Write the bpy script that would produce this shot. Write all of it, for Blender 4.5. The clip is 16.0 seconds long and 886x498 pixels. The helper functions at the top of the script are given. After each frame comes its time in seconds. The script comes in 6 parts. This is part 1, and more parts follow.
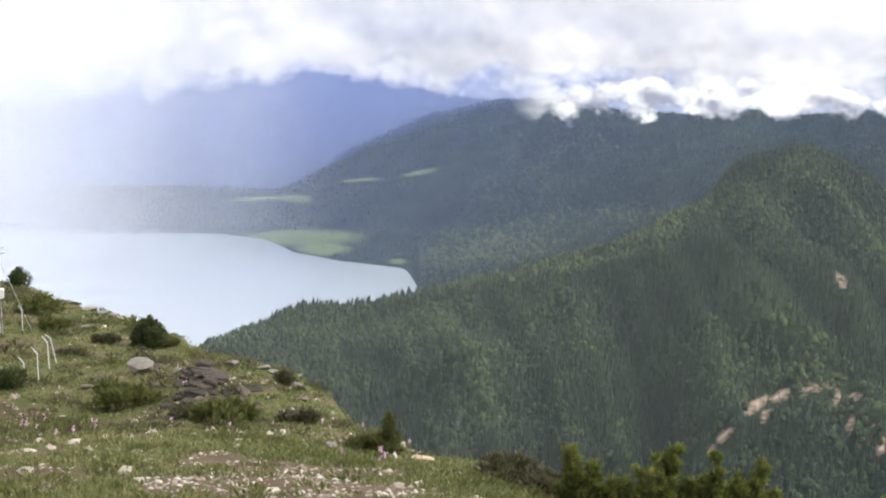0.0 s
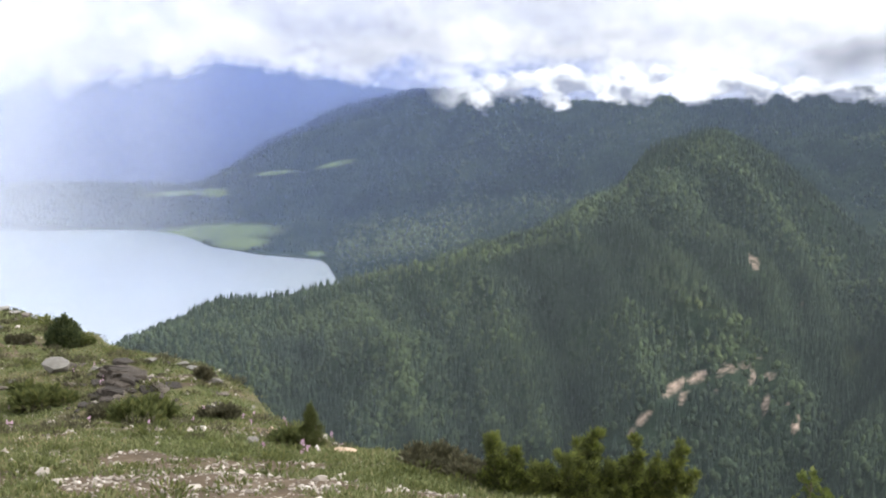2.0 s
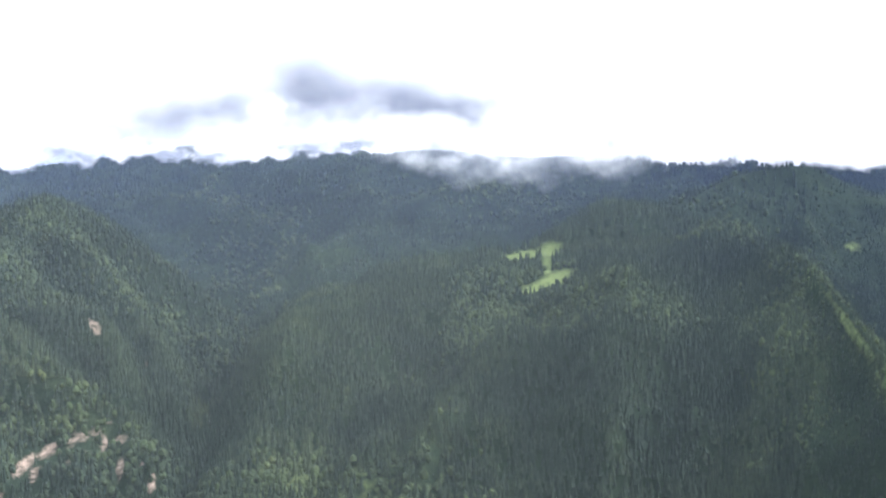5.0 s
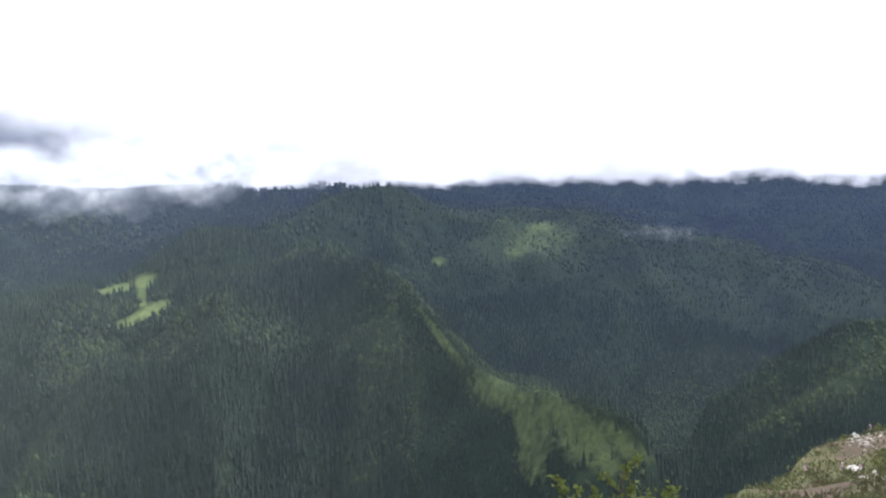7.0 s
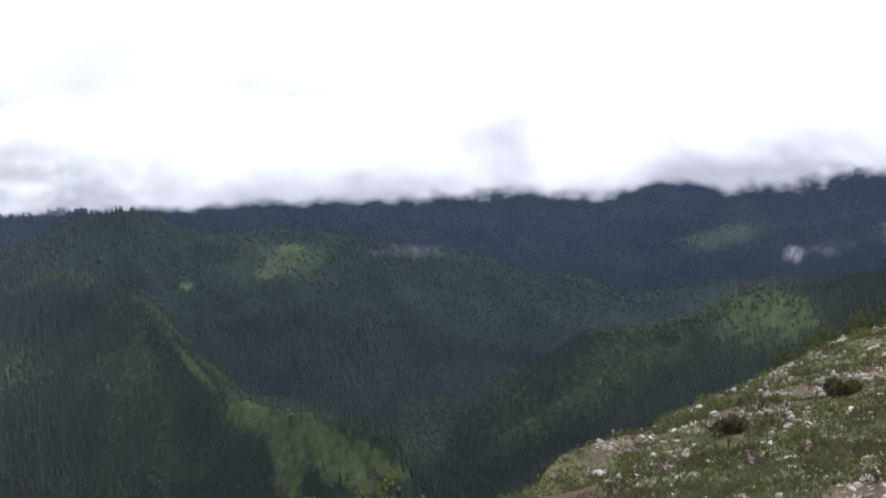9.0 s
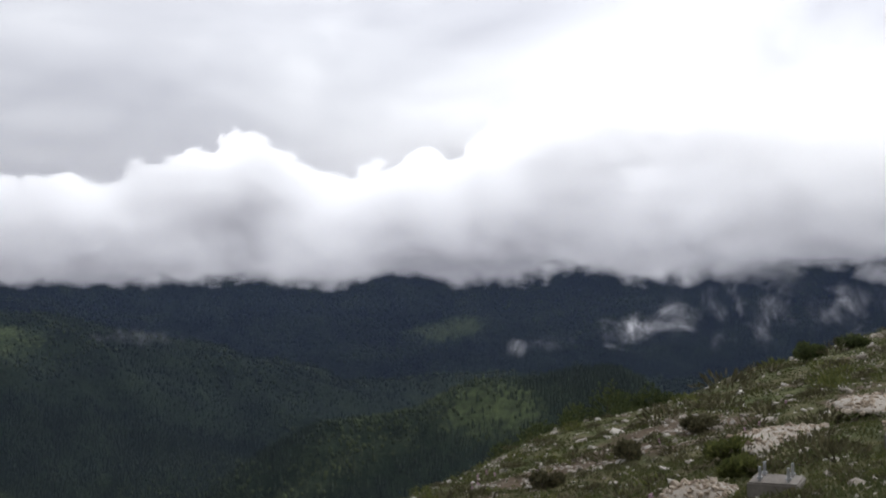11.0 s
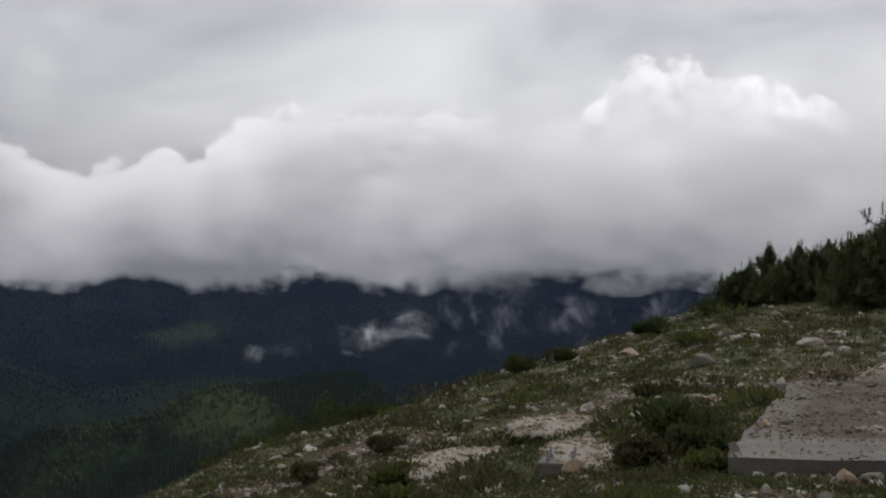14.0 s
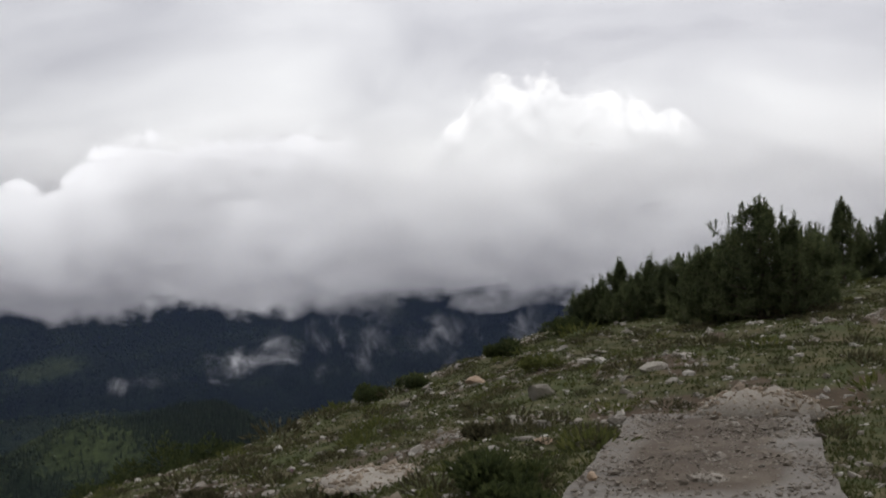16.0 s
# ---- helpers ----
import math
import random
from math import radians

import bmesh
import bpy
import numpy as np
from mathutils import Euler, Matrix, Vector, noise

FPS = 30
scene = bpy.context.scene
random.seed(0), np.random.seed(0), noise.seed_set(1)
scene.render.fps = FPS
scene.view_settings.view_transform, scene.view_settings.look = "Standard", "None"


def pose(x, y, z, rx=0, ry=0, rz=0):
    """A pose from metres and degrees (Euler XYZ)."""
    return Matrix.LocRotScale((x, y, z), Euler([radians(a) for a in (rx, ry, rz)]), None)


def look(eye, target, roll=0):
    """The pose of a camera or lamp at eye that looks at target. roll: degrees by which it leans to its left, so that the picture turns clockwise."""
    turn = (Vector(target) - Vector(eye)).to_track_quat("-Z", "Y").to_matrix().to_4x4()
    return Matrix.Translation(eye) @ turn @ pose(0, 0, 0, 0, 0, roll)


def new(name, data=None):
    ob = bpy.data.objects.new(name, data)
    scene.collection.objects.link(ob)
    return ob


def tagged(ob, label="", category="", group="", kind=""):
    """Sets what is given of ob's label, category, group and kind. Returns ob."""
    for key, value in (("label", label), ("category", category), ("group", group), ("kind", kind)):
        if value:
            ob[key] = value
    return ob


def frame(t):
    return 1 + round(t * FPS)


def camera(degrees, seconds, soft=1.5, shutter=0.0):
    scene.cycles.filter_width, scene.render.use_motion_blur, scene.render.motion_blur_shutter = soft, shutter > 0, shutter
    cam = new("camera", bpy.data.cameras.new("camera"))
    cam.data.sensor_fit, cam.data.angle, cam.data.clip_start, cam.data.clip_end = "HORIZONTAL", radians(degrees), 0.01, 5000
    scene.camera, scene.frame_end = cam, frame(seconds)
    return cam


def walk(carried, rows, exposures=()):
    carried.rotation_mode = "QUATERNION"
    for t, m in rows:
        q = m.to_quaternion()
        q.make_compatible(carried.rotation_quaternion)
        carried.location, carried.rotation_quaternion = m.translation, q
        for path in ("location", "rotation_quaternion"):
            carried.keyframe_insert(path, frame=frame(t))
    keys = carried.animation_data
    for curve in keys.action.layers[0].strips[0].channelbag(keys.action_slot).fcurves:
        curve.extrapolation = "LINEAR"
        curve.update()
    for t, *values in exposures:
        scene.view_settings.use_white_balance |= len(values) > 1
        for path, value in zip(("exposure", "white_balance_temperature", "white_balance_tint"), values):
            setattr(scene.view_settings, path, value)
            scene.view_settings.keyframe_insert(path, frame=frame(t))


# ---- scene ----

EYE = 1.6  # height of the eye over the ground at the feet

# ---- camera and its walk: bearing, tilt and roll in degrees, and the shift of the eye in metres ----
cam = camera(36.94, 16.0, soft=2.0)
PATH = [
    (0, 2.80, -7.97, 1.68, 0, 0, 0),
    (0.5, 0.72, -7.96, 1.50, 0, 0, 0),
    (1, -0.00, -8.00, 1.45, 0, 0, 0),
    (1.5, 1.82, -7.98, 0.83, 0, 0, 0),
    (2, 6.38, -8.31, 0.91, 0, 0, 0),
    (2.5, 11.97, -8.34, 0.82, 0, 0, 0),
    (3, 16.43, -8.52, 0.65, 0, 0, 0),
    (3.5, 21.00, -8.33, 1.03, 0, 0, 0),
    (4, 24.96, -7.38, 0.87, 0, 0, 0),
    (4.5, 28.86, -6.31, 0.83, 0, 0, 0),
    (5, 34.63, -5.62, -0.97, 0, 0, 0),
    (7.5, 53.19, -5.04, -2.70, 0, 0, 0),
    (8, 52.56, -5.34, -4.02, 0, 0, 0),
    (8.5, 56.06, -5.30, -4.42, 0, 0, 0),
    (9, 62.92, -4.72, -3.40, 0, 0, 0),
    (9.5, 68.32, -4.15, -1.22, 0, 0, 0),
    (10, 72.59, -3.65, -1.12, 0, 0, 0),
    (12.5, 76.11, 0.56, -0.98, 0.4, -0.6, 0.03),
    (13, 81.21, -0.06, -0.86, 0.5, -0.66, 0.04),
    (13.5, 87.21, 1.10, -1.83, 0.7, -0.7, 0.05),
    (14, 85.82, -1.14, 0.40, 1.05, -0.78, 0.06),
    (14.5, 86.54, -0.39, -2.08, 1.35, -0.86, 0.08),
    (15, 87.32, -0.79, -3.01, 1.7, -0.95, 0.1),
    (15.5, 89.74, -0.89, -2.56, 2.2, -1.15, 0.12),
    (16, 91.64, -0.29, -1.63, 2.6, -1.35, 0.14),
]


def toward(az, el):
    a, e = radians(az), radians(el)
    return Vector((math.sin(a) * math.cos(e), math.cos(a) * math.cos(e), math.sin(e)))


rows = []
for t, yaw, tilt, roll, ex, ey, ez in PATH:
    eye = Vector((ex, ey, EYE + ez))
    rows.append((t, look(eye, eye + toward(yaw, tilt), roll)))
EXPOSURES = [(0, 0.36, 6550, 10), (1, 0.16, 6550, 10), (2, 0.42, 6250, 10), (3.5, 1.15, 5900, 10), (4.5, 1.12, 5850, 10), (5, 0.92, 5850, 11), (7.5, 0.46, 5950, 12), (8.5, 0.22, 6000, 12), (9, -0.04, 6050, 12),
             (9.5, -0.5, 6100, 12), (10, -0.68, 6150, 12), (12.5, -1.53, 6300, 12), (13.5, -1.74, 6350, 12), (14.5, -1.5, 6380, 12), (16, -1.42, 6400, 12)]
walk(cam, rows, EXPOSURES)
scene.cycles.transparent_max_bounces = 64

# ---- world and sun ----
SUN_AZ, SUN_EL = 112.0, 38.0
world = bpy.data.worlds.new("sky")
scene.world = world
world.use_nodes = True


def nodes_of(tree):
    tree.nodes.clear()

    def add(kind, **values):
        n = tree.nodes.new(kind)
        for k, v in values.items():
            n.inputs[k.replace("_", " ")].default_value = v
        return n

    def link(a, b):
        tree.links.new(a, b)

    return add, link


def ramp(add, link, source, stops):
    n = add("ShaderNodeValToRGB")
    els = n.color_ramp.elements
    els.remove(els[1])
    els[0].position = stops[0][0]
    for p, _ in stops[1:]:
        els.new(p)
    for e, (p, c) in zip(els, stops):
        e.color = (c, c, c, 1) if isinstance(c, (int, float)) else (*c, 1)
    link(source, n.inputs[0])
    return n.outputs[0]


def sum_of(add, link, kind, a, b):
    n = add("ShaderNodeMath")
    n.operation = kind
    for i, v in enumerate((a, b)):
        if isinstance(v, (int, float)):
            n.inputs[i].default_value = v
        else:
            link(v, n.inputs[i])
    return n.outputs[0]


def blend(add, link, fac, a, b):
    n = add("ShaderNodeMix")
    n.data_type = "RGBA"
    for s, v in ((n.inputs[0], fac), (n.inputs[6], a), (n.inputs[7], b)):
        if isinstance(v, (int, float)):
            s.default_value = v
        elif isinstance(v, tuple):
            s.default_value = (*v, 1)
        else:
            link(v, s)
    return n.outputs[2]


def build_world():
    add, link = nodes_of(world.node_tree)
    sky = add("ShaderNodeTexSky")
    sky.sky_type, sky.sun_disc, sky.sun_elevation, sky.sun_rotation = "NISHITA", False, radians(SUN_EL), radians(SUN_AZ)
    dim = add("ShaderNodeVectorMath")
    dim.operation = "SCALE"
    dim.inputs["Scale"].default_value = 0.1
    link(sky.outputs[0], dim.inputs[0])
    co = add("ShaderNodeTexCoord")
    put = add("ShaderNodeMapping")
    put.inputs["Scale"].default_value = (1, 1, 2.6)
    link(co.outputs["Generated"], put.inputs[0])
    big = add("ShaderNodeTexNoise", Scale=3.2, Detail=7.0, Roughness=0.55, Distortion=0.6)
    link(put.outputs[0], big.inputs["Vector"])
    grey = ramp(add, link, big.outputs["Fac"], [(0.3, (0.62, 0.62, 0.66)), (0.5, (0.86, 0.86, 0.88)), (0.68, (1.15, 1.15, 1.14))])
    both = blend(add, link, 0.93, dim.outputs[0], grey)
    # the cover thins towards the sun
    aim = add("ShaderNodeVectorMath")
    aim.operation = "DOT_PRODUCT"
    link(co.outputs["Generated"], aim.inputs[0])
    aim.inputs[1].default_value = toward(SUN_AZ, SUN_EL)
    thin = add("ShaderNodeMapRange", From_Min=-0.2, From_Max=1.0, To_Min=0.85, To_Max=2.6)
    link(aim.outputs["Value"], thin.inputs[0])
    lit = add("ShaderNodeVectorMath")
    lit.operation = "SCALE"
    link(both, lit.inputs[0])
    link(thin.outputs[0], lit.inputs["Scale"])
    both = lit.outputs[0]
    bg = add("ShaderNodeBackground", Strength=1.0)
    link(both, bg.inputs[0])
    out = add("ShaderNodeOutputWorld")
    link(bg.outputs[0], out.inputs[0])


build_world()
sun = new("sun", bpy.data.lights.new("sun", "SUN"))
sun.data.energy, sun.data.angle, sun.data.color = 2.0, radians(7), (1.0, 0.96, 0.9)
sun.matrix_world = look(toward(SUN_AZ, SUN_EL) * 100, (0, 0, 0))

# ---- the lie of the land: lines of bearing, distance and dip seen from the lookout ----
LAKE_Z = -540.0


def line(*keys):
    return np.array(keys, float).reshape(-1, 3)


# the slope at the feet, the hollow, the brow of the hill
NEAR = line(-60, 8, -16, -19, 8, -18.5, -4, 8, -18.8, 5, 8, -18.9, 12, 6, -20.5, 25, 4.5, -24, 50, 4.5, -24,
            63, 7, -19, 72, 8, -17, 80, 8, -15.2, 88, 7.5, -13.5, 98, 8, -11.2, 108, 8, -11, 125, 8, -10.5, 150, 8, -10)
HOLLOW = line(-60, 24, -12, -19, 24, -14.8, -10, 22, -15.2, -4, 19, -15.9, 0, 16, -16.9, 5, 11, -18.0, 12, 7.5, -19.8,
              25, 6, -22, 50, 6, -22, 63, 9.5, -17, 72, 14, -14.5, 80, 16, -12, 88, 16, -9.5, 98, 16, -6.7, 108, 16, -6.2, 125, 16, -5.4, 150, 16, -5)
BROW = line(-60, 90, -6, -30, 80, -8.6, -18.7, 75, -9.3, -15.7, 70, -9.4, -14.1, 65, -9.9, -12.5, 58, -10.5, -10.8, 50, -11.0, -9.4, 42, -11.7,
            -7.7, 36, -12.1, -5.9, 33, -12.9, -3.9, 30, -13.5, -2.7, 27, -14.3, -1.4, 24, -15.3, -0.1, 21, -16.3, 1.9, 18, -17.0, 3.7, 15, -17.3,
            5.7, 13, -17.7, 8.2, 11, -18.3, 12.5, 9, -19.2, 25, 7.5, -21.5)
BROW = np.vstack([BROW, line(50, 7.5, -21.5, 62.9, 12, -15.9, 65.3, 14, -15.1, 68.9, 20, -13.9, 71.6, 24, -12.9, 74.1, 28, -11.9, 76.5, 32, -10.7,
                  79, 36, -9.5, 81.4, 38, -8.9, 83.1, 40, -8.4, 85, 42, -7.6, 87.3, 45, -6.8, 90, 50, -6.1, 94.4, 52.7, -4.52, 97.9, 55.7, -3.4,
                  98.8, 55.7, -3.05, 108.6, 46.8, -1.5, 110.5, 46.8, -1.35, 125, 46, -0.6, 150, 50, -1)])
FALL = np.array([(a, r * 1.5 + 40, -math.degrees(math.atan((math.tan(radians(-e)) * r + 0.75 * (r * 0.5 + 40)) / (r * 1.5 + 40)))) for a, r, e in BROW])
FOOT = line(-60, 900, -33, -12, 900, -33, 0, 950, -31, 20, 850, -33, 30, 800, -34, 45, 800, -34, 58, 760, -35, 62, 800, -34, 75, 800, -34, 90, 800, -34, 150, 900, -30)
# first slopes: the face of the forest spur, the slope across the valley, its long side spur, the round hill
FACE = line(-60, 1250, -25, -14, 1250, -25, -8, 1300, -19, 0, 1330, -17, 10, 1330, -16, 15, 1300, -14.2, 19, 1330, -13, 21.5, 1340, -14, 22.7, 1330, -13.4,
            24, 1420, -11.6, 26, 1500, -10.2, 28, 1500, -9.9, 35, 1400, -11.5, 42, 1500, -8.6, 46.3, 2000, -4.8, 48.6, 1850, -6.0, 50, 1750, -6.6,
            51, 1650, -7.8, 52.8, 1450, -10.1, 54.3, 1350, -11.1, 57, 1250, -11.5, 58.2, 1200, -12.5, 60.6, 1150, -13.6, 61.3, 1150, -14.9)
FACE = np.vstack([FACE, line(62, 1250, -14, 63.1, 1350, -11.6, 65.5, 1400, -9.8, 67.9, 1450, -8.6, 69, 1480, -7.8, 72, 1500, -7.4, 75.4, 1550, -6.3,
                  77.8, 1550, -6.0, 80.2, 1550, -6.2, 82.2, 1550, -6.9, 83.6, 1550, -7.6, 87, 1550, -9.5, 92, 1500, -12, 150, 1300, -16)])
DIP = line(-60, 1450, -22, -14, 1450, -22, -8, 1500, -15.5, 0, 1540, -13.5, 10, 1560, -11.5, 15, 1640, -8.8, 18, 1700, -8.2, 21, 1680, -9.5, 22.7, 1640, -10,
           24, 1700, -11.5, 26, 1780, -9.6, 28, 1750, -8.6, 35, 1650, -9, 42, 1800, -6.4, 46, 2200, -4.8, 48.6, 2150, -7, 51, 2050, -10, 55, 1800, -14,
           61, 1700, -15, 66, 1950, -13, 72, 2050, -11.5, 84, 2050, -12, 150, 1600, -14)
# the second crests: the forest spur with its summit, the broad mountain, the hills of the second valley
CREST = line(-60, 1700, -20, -14, 1650, -19.2, -9, 1680, -13.3, -7.7, 1700, -12.6, -4.5, 1720, -11.5, -2.5, 1730, -10.9, 0.4, 1750, -10.1, 5, 1750, -9.1,
             7.4, 1780, -8.4, 9.9, 1820, -7.5, 12.3, 1880, -6.4, 13.6, 1920, -6.0, 14.7, 2000, -4.6, 16.2, 2060, -3.5, 17.8, 2100, -2.9, 19.1, 2100, -3.2,
             20.8, 2080, -4.1, 22, 2060, -4.9, 23.9, 2020, -6.3, 26, 2000, -7.9, 28, 1900, -7.5, 30, 1850, -7.2, 35, 1950, -6.4, 37.5, 2000, -5.7)
CREST = np.vstack([CREST, line(41.1, 2150, -4.3, 44.7, 2350, -2.9, 47.1, 2450, -2.0, 50.1, 2500, -2.1, 52, 2600, -3.0, 56.1, 2700, -3.4, 58.5, 2700, -3.9,
                   60.9, 2700, -4.4, 64.5, 2700, -4.7, 66.3, 2700, -5.3, 68.4, 2700, -5.6, 70.2, 2700, -6.2, 74.2, 2700, -6.2, 84, 2700, -7, 92, 2600, -7.5, 150, 2200, -8)])
BASIN = line(-60, 2200, -14.4, 2, 2250, -14.2, 4, 2250, -13.5, 8, 2200, -11.5, 17.8, 2400, -7.5, 22, 2350, -8, 26, 2200, -9.2, 30, 2100, -8.5, 41, 2400, -5.2, 47, 2650, -3, 52, 2800, -4.2,
             60, 2900, -5.6, 70, 2900, -7.2, 92, 2750, -8.2, 150, 2450, -8.6)
SHORE = line(-60, 4300, -7.17, -16, 4250, -7.26, -7, 4180, -7.39, -5.1, 4050, -7.62, -3.7, 3760, -8.2, -1.7, 3610, -8.54, 1.2, 3530, -8.72, 1.9, 3300, -9.2, 2.8, 3080, -9.7, 5, 2950, -9.9, 12, 2850, -8.6,
             17.8, 2800, -7.2, 22, 2650, -8.4, 26, 2450, -9.2, 30, 2400, -8, 35, 2500, -7.2, 41, 2700, -5, 47, 2900, -3.2, 52, 3000, -4.8, 60, 3100, -6.2, 70, 3100, -7.6,
             80, 3100, -8, 95, 2900, -8.6, 150, 2700, -9)
# the wooded bench over the shore with its hay meadows
BENCH = line(-60, 4400, -6.2, -16, 4380, -6.3, -7, 4330, -6.3, -4.5, 4200, -7.0, -3, 4060, -7.1, 0, 3900, -7.0, 1.5, 3850, -7.0, 4, 3650, -6.8, 8, 3450, -6.2, 13, 3250, -5.5, 18, 3050, -5.2, 22, 2950, -5.4, 26, 2850, -6.2,
             30, 2800, -5, 35, 2850, -4.6, 42, 2950, -3.6, 47, 3100, -2.6, 54, 3250, -3.4, 65, 3300, -4.3, 78, 3350, -4.6, 95, 3200, -4.8, 150, 3000, -5.5)
TERRACE = line(-60, 4430, -5.6, -16, 4430, -5.62, -9, 4430, -5.4, -6.1, 4400, -5.56, -4.9, 4340, -5.8, -3.4, 4280, -5.72, -1.8, 4200, -5.2, 2.1, 4050, -4.5, 5, 3900, -4.3, 9, 3700, -4.0, 13, 3450, -3.6, 18, 3250, -3.4, 22, 3150, -3.4,
               26, 3050, -3.8, 28, 3050, -3.2, 30, 3000, -3.2, 35, 3050, -3.1, 42, 3100, -2.8, 47, 3220, -2.1, 54, 3380, -2.6, 65, 3450, -3.1, 78, 3500, -3.3, 95, 3350, -3.4, 150, 3150, -4)
SLOPE = line(-60, 4440, -6.0, -13, 4440, -5.9, -6, 4440, -5.9, -4.9, 4430, -5.8, -3.24, 4400, -5.1, -1.8, 4350, -4.1, -0.6, 4300, -3.35, 1.1, 4250, -2.9, 3, 4200, -2.65, 5.45, 4100, -2.25, 8, 4000, -1.9, 12, 3850, -1.7,
             16.7, 3700, -1.75, 22, 3550, -1.75, 25, 3500, -1.7, 30.5, 3450, -1.6, 33, 3400, -1.5, 35, 3350, -1.4, 42, 3300, -1.8, 47, 3350, -1.5, 54, 3500, -1.6, 65, 3600, -2.0, 78, 3650, -2.2,
             90, 3500, -2.1, 110, 3400, -2.5, 150, 3300, -3)
BEHIND = line(-60, 4480, -6.2, -5, 4480, -6.1, -1.8, 4430, -5.0, 3, 4330, -3.6, 8, 4200, -2.8, 16, 4000, -2, 24, 3900, -1, 35, 3900, -2, 60, 3900, -2.2, 150, 3800, -3.5)
RIDGE = line(-60, 4530, -6.4, -4.9, 4530, -6.2, -3, 4530, -5.0, -1.8, 4530, -3.95, -0.84, 4530, -3.4, 0.6, 4530, -2.65, 1.56, 4530, -2.25, 3, 4530, -1.85, 4.9, 4530, -1.1, 7.8, 4530, -1.0, 11, 4530, -1.9, 20, 4500, -2.2, 34, 4500, -2.2, 60, 4400, -1.6, 150, 4400, -2.5)
SADDLE = line(-60, 4700, -5, -5, 4700, -4.6, 3, 4700, -3.4, 8, 4700, -2.2, 30, 4700, -1.6, 150, 4700, -2.8)
END = line(-60, 4900, -2.6, -18, 4900, -2.4, -7, 4900, -1.1, -3.4, 4900, -0.5, -0.3, 4900, -0.6, 2.7, 4900, -1.3, 6, 4900, -1.5, 11, 4900, -2.4, 34, 4900, -2.4, 150, 4900, -1.5)
LINES = [(NEAR, 14), (HOLLOW, 30), (BROW, 40), (FALL, 12), (FOOT, 18), (FACE, 60), (DIP, 36), (CREST, 40), (BASIN, 8), (SHORE, 18), (BENCH, 20), (TERRACE, 20), (SLOPE, 24), (BEHIND, 6), (RIDGE, 12), (SADDLE, 6), (END, 8)]

